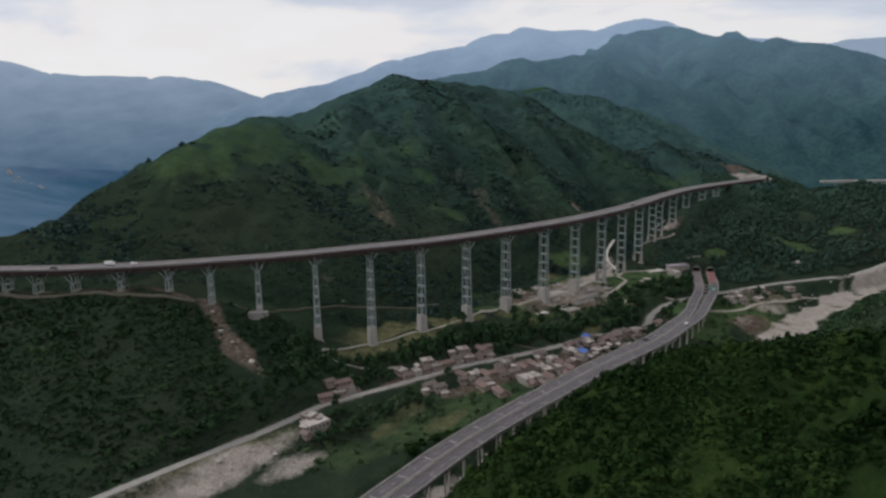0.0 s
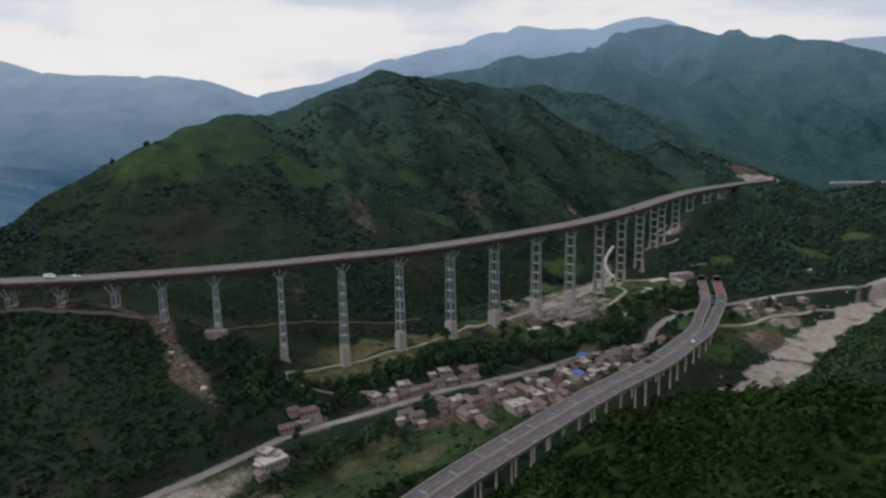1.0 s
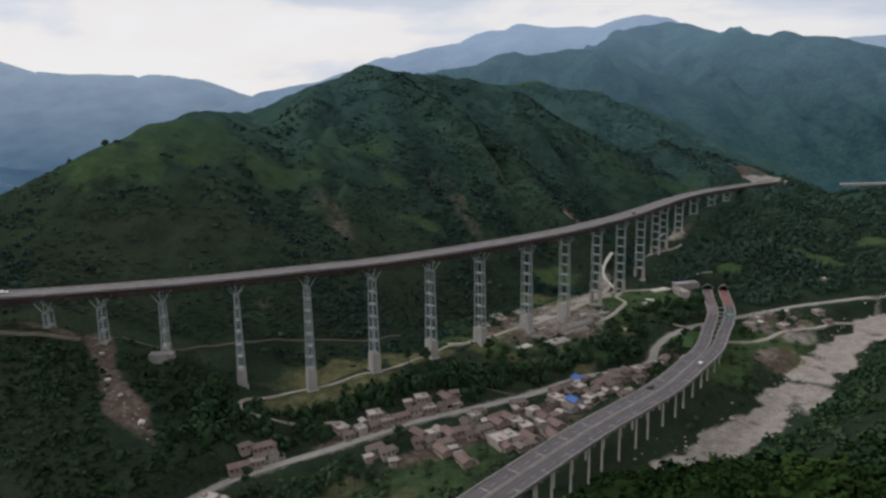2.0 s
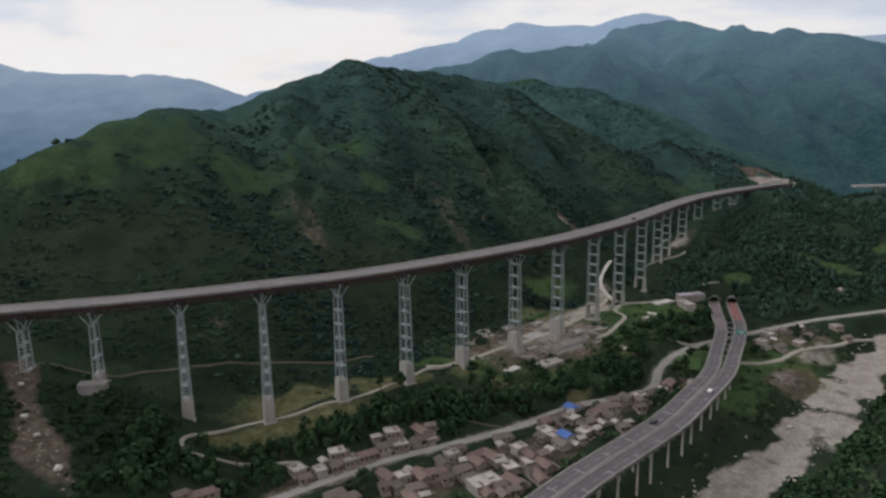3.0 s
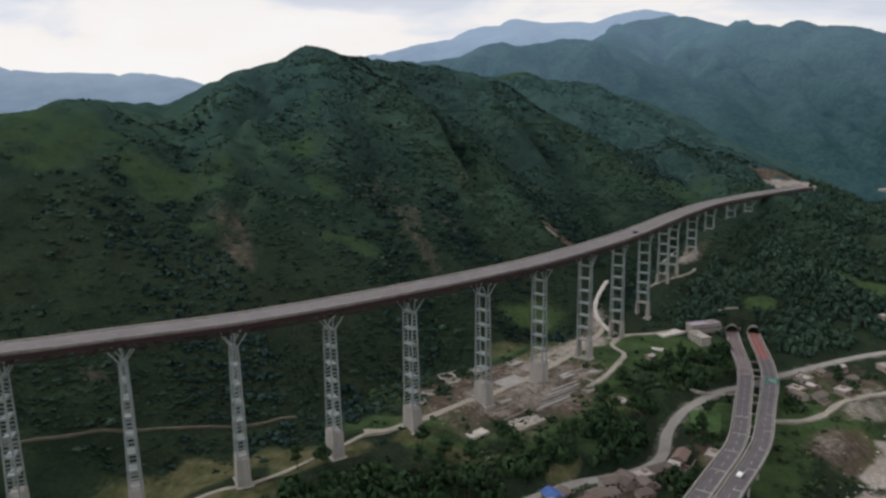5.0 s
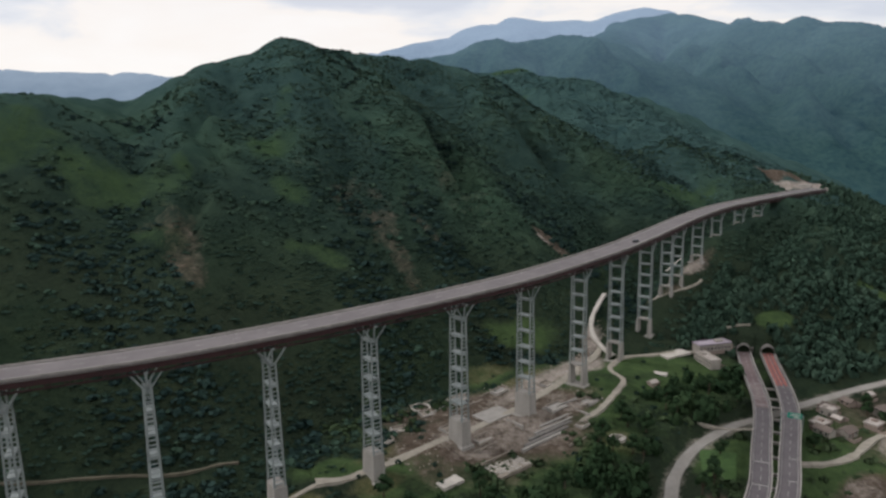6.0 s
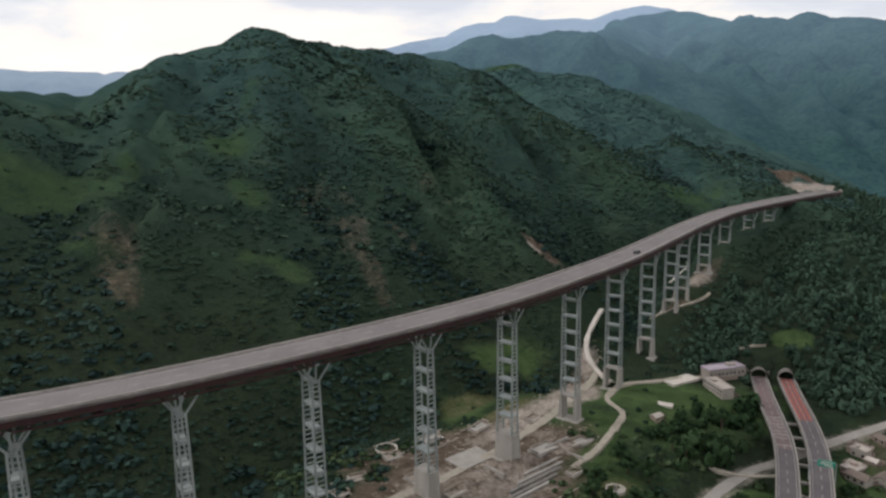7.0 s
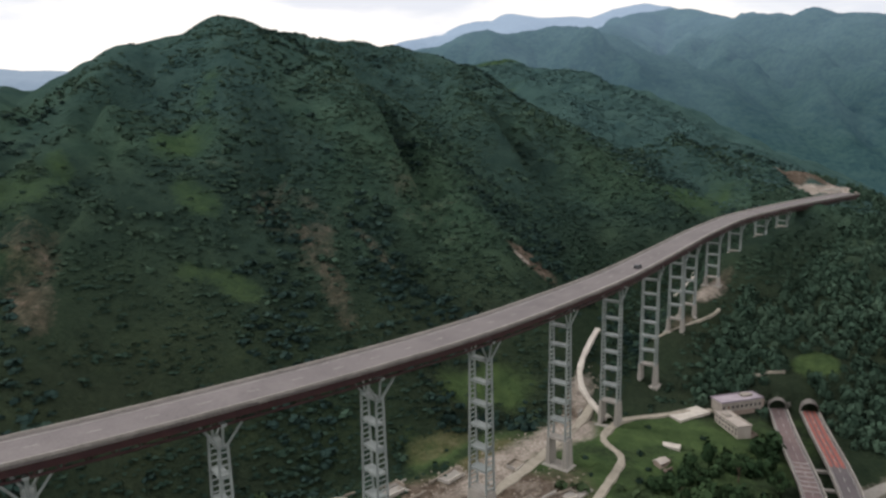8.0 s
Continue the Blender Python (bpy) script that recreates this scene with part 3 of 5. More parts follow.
MEADOW = [(-127, 538, 56, 34, 20, 0.60), (-60, 548, 46, 28, 10, 0.44), (-154, 500, 46, 30, 10, 0.58), (-5, 602, 14, 24, -10, 0.75), (12, 565, 12, 12, 0, 0.62), (30, 532, 18, 8, 0, 0.6), (-36, 514, 16, 8, 0, 0.5), (-70, 543, 32, 24, 10, 0.6), (-39, 569, 7, 18, 20, 0.62), (-1, 640, 10, 20, 0, 0.5), (266, 712, 46, 22, 35, 0.62), (190, 1012, 30, 10, 0, 0.9),
          (-12, 368, 46, 13, 24, 0.5), (-18, 392, 42, 11, 24, 0.35), (25, 398, 22, 7, 25, 0.8), (322, 562, 22, 9, -20, 0.9), (241, 530, 10, 5.5, -15, 1.15), (145, 481, 7, 10, 20, 0.85), (165, 480, 22, 12, 30, 0.7),
          (174, 428, 15, 16, 60, 1.3), (190, 402, 13, 6, 60, 1.1), (68, 424, 16, 9, 37, 1.0), (45, 420, 16, 10, 20, 1.0), (60, 408, 10, 6, 20, 0.7), (118, 522, 20, 10, 20, 0.95), (100, 492, 18, 7, 37, 0.8), (141, 459, 12, 15, 20, 1.0), (131, 474, 9, 5, 40, 0.9), (136, 433, 9, 9, 0, 0.8), (168, 499, 24, 13, 20, 1.0), (184, 497, 14, 10, 0, 1.0), (150, 455, 10, 8, 30, 0.6), (20, 303, 75, 22, 38, 0.55), (176, 392, 26, 13, 45, 0.75), (5, 298, 46, 22, 35, 0.50), (110, 425, 12, 7, 35, 0.75), (75, 405, 9, 6, 35, 0.8), (155, 940, 60, 30, 0, 0.6), (372, 575, 16, 7, -20, 0.8), (115, 455, 95, 48, 40, 0.66), (190, 488, 50, 24, 25, 0.6), (212, 428, 62, 30, 40, 0.75), (-20, 280, 44, 18, 40, 0.5)]
GRAVEL = [(141, 590, 6, 3, -45, 0.8), (228, 594, 20, 8, 50, 0.55), (-80, 256, 44, 12, 47, 0.78), (-54, 262, 22, 9, 50, 0.62), (-94, 236, 26, 9, 46, 0.7), (384, 752, 26, 9, 12, 1.0), (362, 748, 16, 8, 20, 0.8), (400, 766, 20, 6, 20, 0.9), (118, 482, 28, 8, 48, 0.72), (140, 501, 18, 9, 52, 0.8), (152, 522, 13, 6, 65, 0.7), (205, 410, 20, 9, 40, 0.3), (240, 440, 24, 9, 40, 0.55), (102, 446, 40, 20, 37, 0.5)]


def cover_of(x, y):
    """Soil, meadow and gravel at each place, 0 to 1."""
    out = []
    for patches in (SOIL, MEADOW, GRAVEL, DRY):
        best = np.zeros(x.shape)
        for px, py, a, b, turn, strength in patches:
            c, s = math.cos(radians(turn)), math.sin(radians(turn))
            u, v = ((x - px) * c + (y - py) * s) / a, (-(x - px) * s + (y - py) * c) / b
            r = np.sqrt(u * u + v * v) + 0.18 * ripple(x, y, 26, 21)
            best = np.maximum(best, strength * (1 - step(0.35, 1.3, r)))
        out.append(best)
    d, _ = near_line(x, y, RIVER)
    out[2] = np.maximum(out[2], (1 - step(7, 13.5, d + 4 * ripple(x, y, 45, 8) + 2 * ripple(x, y, 17, 27))) * (1 - 0.55 * step(0.25, 0.8, ripple(x, y, 30, 23))))
    d, _ = near_line(x, y, ROAD)
    out[2] = np.maximum(out[2], 0.4 * (1 - step(2.5, 6, d)))
    return out


gx, gy = spread(-4500, -300, 420, 4500, 2.4, 1.10), spread(-600, 130, 1040, 4700, 2.5, 1.06)
GX, GY = np.meshgrid(gx, gy)
GZ = height(GX, GY)
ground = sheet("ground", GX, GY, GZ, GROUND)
tagged(ground, "green scrub-covered valley and hillsides with bare soil and gravel")
cover_layer = ground.data.attributes.new("cover", "FLOAT_COLOR", "POINT")
soil_m, meadow_m, gravel_m, dry_m = cover_of(GX, GY)
cover_layer.data.foreach_set("color", np.stack([soil_m, meadow_m, gravel_m, dry_m], -1).astype(np.float32).ravel())

lush_layer = ground.data.attributes.new("lush", "FLOAT", "POINT")
lush_layer.data.foreach_set("value", (0.9 * (1 - step(262, 300, GY + 8 * ripple(GX, GY, 30, 25))) * step(2, 12, GZ - valley(GX, GY)) * step(-20, 20, GX)).astype(np.float32).ravel())

# where haze is painted into the ground colour: upland, then far and high
upland_haze_layer = ground.data.attributes.new("upland", "FLOAT", "POINT")
upland_haze_layer.data.foreach_set("value", (step(430, 640, GY) * step(40, 90, GZ)).astype(np.float32).ravel())
far_haze_layer = ground.data.attributes.new("far", "FLOAT", "POINT")
far_haze_layer.data.foreach_set("value", np.maximum(0.85 * step(690, 900, GY + 0.35 * (GX - 150)), 0.55 * step(95, 180, GZ) * step(430, 560, GY)).astype(np.float32).ravel())

# mountains behind
BX, BY = np.meshgrid(np.linspace(-150, 1500, 380), np.linspace(800, 2500, 360))
tagged(sheet("backdrop_mountain", BX, BY, blue_height(BX, BY), HAZED_WOODS), "wooded blue-green mountains behind the main hill")
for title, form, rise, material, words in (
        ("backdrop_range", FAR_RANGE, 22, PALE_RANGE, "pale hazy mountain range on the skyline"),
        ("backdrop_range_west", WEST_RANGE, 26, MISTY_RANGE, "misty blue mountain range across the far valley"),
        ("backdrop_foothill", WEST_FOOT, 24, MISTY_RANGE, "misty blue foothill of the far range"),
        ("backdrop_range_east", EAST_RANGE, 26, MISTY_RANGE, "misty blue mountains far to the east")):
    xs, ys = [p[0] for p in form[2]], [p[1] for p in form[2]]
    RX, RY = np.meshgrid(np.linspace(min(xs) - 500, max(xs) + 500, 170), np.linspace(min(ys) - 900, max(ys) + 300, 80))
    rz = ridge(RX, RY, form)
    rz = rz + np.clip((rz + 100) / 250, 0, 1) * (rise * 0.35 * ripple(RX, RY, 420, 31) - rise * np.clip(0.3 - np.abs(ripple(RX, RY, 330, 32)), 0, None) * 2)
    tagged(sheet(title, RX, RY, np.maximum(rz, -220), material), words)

# ---- the high viaduct ----
DECK_TOP, HALF = 79.0, 5.7
deck_line = even_line(DECK, 3.0)
deck_z = deck_line[:, 2]
viaduct = thing("viaduct", "long curved motorway viaduct on tall steel lattice piers", "bridge")
part("deck", swept("deck", deck_line, deck_z, [(HALF, -0.45), (HALF, 0), (-HALF, 0), (-HALF, -0.45), (-4.2, -0.8), (4.2, -0.8)], DECK_ROAD), viaduct, "grey-pink asphalt roadway slab")
for side in (1, -1):
    o = side * HALF
    part("parapet", swept("parapet", deck_line, deck_z, [(o, -0.5), (o, 0.6), (o - side * 0.3, 0.6), (o - side * 0.42, 0.004), (o - side * 0.42, -0.5)][::side], PARAPET), viaduct, "weathered concrete parapet")
    part("edge_line", swept("edge_line", deck_line, deck_z + 0.02, [(o - side * 1.3, 0), (o - side * 1.3, 0.02), (o - side * 1.6, 0.02), (o - side * 1.6, 0)][::side], OLD_PAINT), viaduct, "worn white edge line")
    part("edge_beam", swept("edge_beam", deck_line, deck_z, [(side * 5.2, -2.0), (side * 5.2, -0.6), (side * 4.9, -0.6), (side * 4.9, -2.0)][::side], RED_STEEL), viaduct, "dark red steel edge girder")
    chord = even_line(np.c_[deck_line[:, :2] + sides(deck_line) * side * 4.0, deck_z], 4.0)
    part("bottom_chord", swept("bottom_chord", chord, chord[:, 2] - 3.3, [(0.28 * math.cos(a), 0.28 * math.sin(a)) for a in np.linspace(0, math.tau, 6, endpoint=False)], RED_STEEL), viaduct, "dark red steel tube")
    v, f = [], []
    for i in range(len(chord) - 1):
        m_ = (chord[i] + chord[i + 1]) / 2
        tube_data(v, f, (*chord[i][:2], chord[i][2] - 3.3), (*m_[:2], m_[2] - 0.8), 0.16, 0.16, 4)
        tube_data(v, f, (*m_[:2], m_[2] - 0.8), (*chord[i + 1][:2], chord[i + 1][2] - 3.3), 0.16, 0.16, 4)
    tagged(part("truss_web", mesh_of("truss_web", v, f, RED_STEEL), viaduct, "zigzag dark red steel truss tubes"), kind="stuff")
v, f = [], []
n_ = sides(deck_line)
for i in range(0, len(deck_line), 2):
    a, b = deck_line[i, :2] + n_[i] * 4.0, deck_line[i, :2] - n_[i] * 4.0
    tube_data(v, f, (*a, deck_z[i] - 3.3), (*b, deck_z[i] - 3.3), 0.14, 0.14, 4)
tagged(part("cross_bracing", mesh_of("cross_bracing", v, f, RED_STEEL), viaduct), kind="stuff")
v, f = [], []
for i in range(0, len(deck_line) - 2, 3):
    a, b = deck_line[i, :2], deck_line[i + 1, :2]
    d = math.atan2(b[1] - a[1], b[0] - a[0])
    box_data(v, f, (0, -0.09, 0.02), (2.4, 0.09, 0.045), d, (a[0], a[1], deck_z[i]))
tagged(part("lane_marking", mesh_of("lane_marking", v, f, OLD_PAINT), viaduct, "dashed white centre line"), kind="stuff")

PIER_X = [-236, -214, -195, -175, -152, -129, -107, -82, -52, -23, 5, 32, 58, 84.5, 109, 134, 157.3, 179.3, 198.8, 211, 232.5, 254, 279, 300, 322]


def make_pier(x):
    """A pier of two lattice legs with cross beams, solid concrete feet and forked tops."""
    i = int(np.argmin(np.abs(deck_line[:, 0] - x)))
    px, py = deck_line[i, :2]
    t = deck_line[min(i + 1, len(deck_line) - 1), :2] - deck_line[i - 1, :2]
    turn = math.atan2(t[1], t[0])
    base = min(ground_at(px + 3 * math.cos(a), py + 3 * math.sin(a)) for a in (0, 1.6, 3.1, 4.7))
    top, fork = deck_z[i] - 3.55, deck_z[i] - 7.6
    tall = fork - base
    at = pose(px, py, base, 0, 0, math.degrees(turn))
    cap = 2.7 if tall > 18 else 1.6
    pier = part("pier", box_mesh("pier", (-cap, -cap - 1.6, -2.5), (cap, cap + 1.6, 0.35), CONCRETE, 0.2), viaduct, "steel lattice pier on a concrete pile cap", at)
    half_top, half_foot, apart = 0.85, 0.85 + 0.019 * tall, 2.75
    foot = min(max(0.20 * tall, 2.5), 10.0) if tall > 18 else 0.0

    def reach(z):
        return half_foot + (half_top - half_foot) * z / tall
    if foot and x <= 120:
        w0, w1 = reach(0) + 0.35, reach(foot) + 0.3
        verts = [(sx * w, sy * k, z) for w, k, z in ((w0, apart + 0.6, 0.2), (w1, apart + 0.4, foot)) for sx, sy in ((-1, -1), (1, -1), (1, 1), (-1, 1))]
        part("concrete_foot", mesh_of("concrete_foot", verts, [(3, 2, 1, 0), (4, 5, 6, 7), (0, 1, 5, 4), (1, 2, 6, 5), (2, 3, 7, 6), (3, 0, 4, 7)], CONCRETE), pier, "solid pale tapering concrete foot")
    for s in (1, -1):
        y = s * apart
        if foot and x > 120:
            w0, w1 = reach(0) + 0.3, reach(foot) + 0.3
            verts = [(sx * w, y + sy * k, z) for w, k, z in ((w0, 0.7, 0.2), (w1, 0.4, foot)) for sx, sy in ((-1, -1), (1, -1), (1, 1), (-1, 1))]
            part("concrete_foot", mesh_of("concrete_foot", verts, [(3, 2, 1, 0), (4, 5, 6, 7), (0, 1, 5, 4), (1, 2, 6, 5), (2, 3, 7, 6), (3, 0, 4, 7)], CONCRETE), pier, "solid pale concrete leg foot")
        z0 = foot if foot else 0.9
        for sx in (1, -1):
            part("column", tube_mesh("column", (sx * reach(z0), y, z0), (sx * half_top, y, tall), 0.30, 0.27, STEEL), pier)
            part("fork_strut", tube_mesh("fork_strut", (sx * half_top * 0.7, y, tall - 0.4), (sx * 3.6, s * 3.6, top - base), 0.26, 0.24, STEEL, 6), pier)
        part("head_post", tube_mesh("head_post", (0, y, tall - 0.2), (0, s * 3.4, top - base), 0.26, 0.26, STEEL, 6), pier)
        v, f = [], []
        z = z0 + 0.9
        while z < tall:
            r = reach(z) - 0.2
            box_data(v, f, (-r, y - 0.10, z - 0.13), (r, y + 0.10, z + 0.13))
            z += 1.25
        if v:
            tagged(part("lacing", mesh_of("lacing", v, f, STEEL), pier, "rows of steel batten plates"), kind="stuff")
    count = max(1, int((tall - (foot or 1)) / 5.2))
    for k in range(count + 1):
        z = (foot or 1.2) + (tall - 0.6 - (foot or 1.2)) * k / count
        r = reach(z)
        part("cross_beam", box_mesh("cross_beam", (-r, -apart + 0.3, z - 0.32), (r, apart - 0.3, z + 0.32), STEEL if k else CONCRETE), pier)
    part("cap_beam", box_mesh("cap_beam", (-0.5, -4.3, top - base - 0.05), (0.5, 4.3, top - base + 0.5), STEEL), pier)


for x in PIER_X:
    make_pier(x)

# ---- the lower motorway on its own viaduct ----
ROAD_TOP = 29.0
low_line = even_line(HIGHWAY, 3.0)
along = np.concatenate([[0], np.cumsum(np.linalg.norm(np.diff(low_line, axis=0), axis=1))])
LOW_LENGTH = along[-1]
part_way = 3.4 + 1.7 * np.clip((along - (LOW_LENGTH - 150)) / 110, 0, 1)
low_z = ROAD_TOP - 3.3 * np.clip((along - (LOW_LENGTH - 120)) / 120, 0, 1)
low_viaduct = thing("motorway_viaduct", "curved two-carriageway motorway viaduct on paired concrete columns", "bridge")
lanes = {}
for side, words in ((1, "red-brown asphalt carriageway slab"), (-1, "dark grey asphalt carriageway slab")):
    c = low_line + sides(low_line) * (side * part_way)[:, None]
    lanes[side] = c
    carriageway = part("carriageway", swept("carriageway", c, low_z, [(3.1, -0.7), (3.1, 0), (-3.1, 0), (-3.1, -0.7), (-1.8, -1.5), (1.8, -1.5)], HIGHWAY_ROAD), low_viaduct, words)
    for s in (1, -1):
        o = s * 3.1
        part("parapet", swept("parapet", c, low_z, [(o, -0.75), (o, 0.75), (o - s * 0.25, 0.75), (o - s * 0.36, 0.004), (o - s * 0.36, -0.75)][::s], CONCRETE), carriageway, "pale concrete crash barrier")
        part("edge_line", swept("edge_line", c, low_z + 0.02, [(o - s * 0.75, 0), (o - s * 0.75, 0.02), (o - s * 0.95, 0.02), (o - s * 0.95, 0)][::s], OLD_PAINT), carriageway)
    v, f = [], []
    for i in range(0, len(c) - 2, 2):
        d = math.atan2(c[i + 1, 1] - c[i, 1], c[i + 1, 0] - c[i, 0])
        box_data(v, f, (0, -0.08, 0.02), (2.6, 0.08, 0.045), d, (c[i, 0], c[i, 1], low_z[i]))
    tagged(part("lane_marking", mesh_of("lane_marking", v, f, OLD_PAINT), carriageway, "dashed white lane line"), kind="stuff")
    # bars across the lane: slowing strips before the tunnel and at the joints of the deck
    marks = [LOW_LENGTH - 46 - 3.1 * k for k in range(8)] if side == 1 else []
    marks += list(np.arange(24 + 5 * side, LOW_LENGTH - 110, 15.0))
    for s_at in marks:
        i = int(np.argmin(np.abs(along - s_at)))
        d = math.degrees(math.atan2(c[i + 1, 1] - c[i, 1], c[i + 1, 0] - c[i, 0]))
        part("slowing_bar", box_mesh("slowing_bar", (-0.22, -2.3, 0.025), (0.22, 2.3 if side == 1 else 0.2, 0.05), OLD_PAINT), carriageway, "", pose(c[i, 0], c[i, 1], low_z[i], 0, 0, d))
    if side == 1:
        k = along > LOW_LENGTH - 74
        part("red_surface", swept("red_surface", c[k], low_z[k], [(2.1, 0.004), (2.1, 0.014), (-2.1, 0.014), (-2.1, 0.004)], RED_ROAD), carriageway, "faded red road surfacing")
    else:
        k = along > LOW_LENGTH - 48
        # three red strips along the last stretch of the carriageway
        for a, b in ((2.1, 1.2), (0.7, -0.4), (-0.9, -2.0)):
            part("red_strip", swept("red_strip", c[k], low_z[k], [(a, 0.004), (a, 0.016), (b, 0.016), (b, 0.004)], RED_LANE), carriageway, "red strip along the carriageway")
# cross beams and columns under both slabs
for s_at in np.arange(6, LOW_LENGTH - 26, 11.0):
    i = int(np.argmin(np.abs(along - s_at)))
    x, y = low_line[i]
    d = math.degrees(math.atan2(low_line[i + 1, 1] - low_line[i, 1], low_line[i + 1, 0] - low_line[i, 0]))
    g = ground_at(x, y) - 0.8
    h = low_z[i] - 1.5 - g
    if h < 1.5:
        continue
    w = float(part_way[i])
    bent = part("cap_beam", box_mesh("cap_beam", (-0.6, -w - 2.2, h - 0.8), (0.6, w + 2.2, h), CONCRETE, 0.12), low_viaduct, "concrete cross beam on two round columns", pose(x, y, g, 0, 0, d))
    for o in (-w, w):
        part("column", tube_mesh("column", (0, o, -1.0), (0, o, h - 0.8), 0.42, 0.42, PALE_CONCRETE, 10), bent)

# tunnel mouths
for side in (1, -1):
    x, y = lanes[side][-1]
    d = math.degrees(math.atan2(low_line[-1, 1] - low_line[-2, 1], low_line[-1, 0] - low_line[-2, 0]))
    portal = thing("tunnel_portal", "round concrete tunnel mouth set into a green bank", "tunnel", "tunnel mouths", pose(x, y, low_z[-1] - 0.3, 0, 0, d))
    arc = [(3.1 * math.cos(a), 3.1 * math.sin(a) + 0.9) for a in np.linspace(-0.22, math.pi + 0.22, 19)]
    verts, faces = [], []
    for xx in (-1.6, 5.0):
        for k in (1.0, 0.86):
            verts += [(xx - (0.8 if k == 1.0 and xx < 0 else 0), yy * k, 0.9 + (zz - 0.9) * k) for yy, zz in arc]
    m_ = len(arc)
    for i in range(m_ - 1):
        faces += [(i, i + 1, 2 * m_ + i + 1, 2 * m_ + i), (m_ + i + 1, m_ + i, 3 * m_ + i, 3 * m_ + i + 1), (i + 1, i, m_ + i, m_ + i + 1)]
    part("arch_ring", mesh_of("arch_ring", verts, faces, DARK_CONCRETE), portal, "grey concrete arch collar")
    # near-black disc across the bore, painting in the darkness of the tunnel
    part("dark_bore", mesh_of("dark_bore", [(3.2, yy * 0.9, zz) for yy, zz in arc], [tuple(range(m_))], DARK), portal, "black disc standing in for the unlit tunnel interior")
    for lo, hi in (((1.0, -4.4, -1.0), (1.8, -3.3, 2.2)), ((1.0, 3.3, -1.0), (1.8, 4.4, 2.2))):
        part("wing_wall", box_mesh("wing_wall", lo, hi, DARK_CONCRETE, 0.08), portal)

# green sign over the right carriageway
SIGN_GREEN = stained("sign_green", (0.03, 0.30, 0.21), (0.02, 0.20, 0.15), 0.3, 2, 0.5)
i = int(np.argmin(np.abs(along - (LOW_LENGTH - 89))))
x, y = lanes[-1][i]
d = math.degrees(math.atan2(low_line[i + 1, 1] - low_line[i, 1], low_line[i + 1, 0] - low_line[i, 0]))
gantry = thing("sign_gantry", "steel gantry with green road sign over the motorway", "road sign", "", pose(x, y, low_z[i], 0, 0, d))
for o in (-3.3, 3.3):
    part("post", tube_mesh("post", (0, o, -0.5), (0, o, 5.6), 0.16, 0.14, STEEL), gantry)
part("beam", tube_mesh("beam", (0, -3.4, 5.5), (0, 3.4, 5.5), 0.14, 0.14, STEEL), gantry)
panel = part("sign_panel", box_mesh("sign_panel", (-0.28, -3.0, 4.3), (-0.17, 1.4, 6.2), SIGN_GREEN, 0.03), gantry, "green direction sign")
for z, a, b in ((5.7, -2.5, 0.6), (5.15, -2.2, 0.9), (4.7, -2.5, -0.4)):
    part("text_bar", box_mesh("text_bar", (-0.30, a, z - 0.12), (-0.285, b, z + 0.12), WHITE_PAINT), panel)

# low wall where the road meets the cutting
landing_wall = thing("retaining_wall", "low pale concrete wall beside the road at the cutting", "wall", "", pose(380, 752, ground_at(380, 752), 0, 0, 20), box_mesh("retaining_wall", (-9, -0.4, -2), (10, 0.4, 1.6), PALE_CONCRETE, 0.1))

# second viaduct beyond the landing hill
far_bridge = thing("far_viaduct", "distant grey viaduct crossing the next valley", "bridge")
far_line = even_line([(465, 762), (520, 758), (600, 752), (700, 750)], 8)
part("deck", swept("deck", far_line, np.full(len(far_line), 70.5), [(4.5, -1.5), (4.5, 0.5), (-4.5, 0.5), (-4.5, -1.5)], CONCRETE), far_bridge)
for x in (488, 511, 534, 557, 580):
    y = float(np.interp(x, far_line[:, 0], far_line[:, 1]))
    g = ground_at(x, y) - 2
    pier = part("pier", box_mesh("pier", (-3.5, -1.0, 66.5 - g), (3.5, 1.0, 67.9 - g), CONCRETE, 0.1), far_bridge, "", pose(x, y, g))
    for o in (-2.4, 2.4):
        part("column", box_mesh("column", (o - 0.9, -1, 0), (o + 0.9, 1, 66.6 - g), CONCRETE, 0.1), pier)

# ---- village road, lanes and tracks ----


def draped(name, points, half, lift, material, words, level=None, ragged=0.16):
    p = even_line(points, 2.5)
    n = sides(p)
    if level is None:
        hts = [height(p[:, 0] + n[:, 0] * o, p[:, 1] + n[:, 1] * o) for o in (-half, 0, half)]
        z = np.max(hts, axis=0) + lift
    else:
        z = p[:, 2] + lift
    k = np.ones(7) / 7
    z = np.maximum(z, np.convolve(np.pad(z, 3, mode="edge"), k, "valid"))
    w = half * (1 + ragged * ripple(p[:, 0], p[:, 1], 22, 41) + ragged * ripple(p[:, 0], p[:, 1], 7, 42))
    verts, faces = [], []
    for i in range(len(p)):
        for o, u in ((-1.25, -0.9), (-1, 0), (-0.4, 0.05), (0.4, 0.05), (1, 0), (1.25, -0.9)):
            verts.append((p[i, 0] + n[i, 0] * o * w[i], p[i, 1] + n[i, 1] * o * w[i], z[i] + u))
    for i in range(len(p) - 1):
        for j in range(5):
            a = i * 6 + j
            faces.append((a + 1, a, a + 6, a + 7))
    return tagged(new(name, mesh_of(name, verts, faces, material)), words, kind="structure")


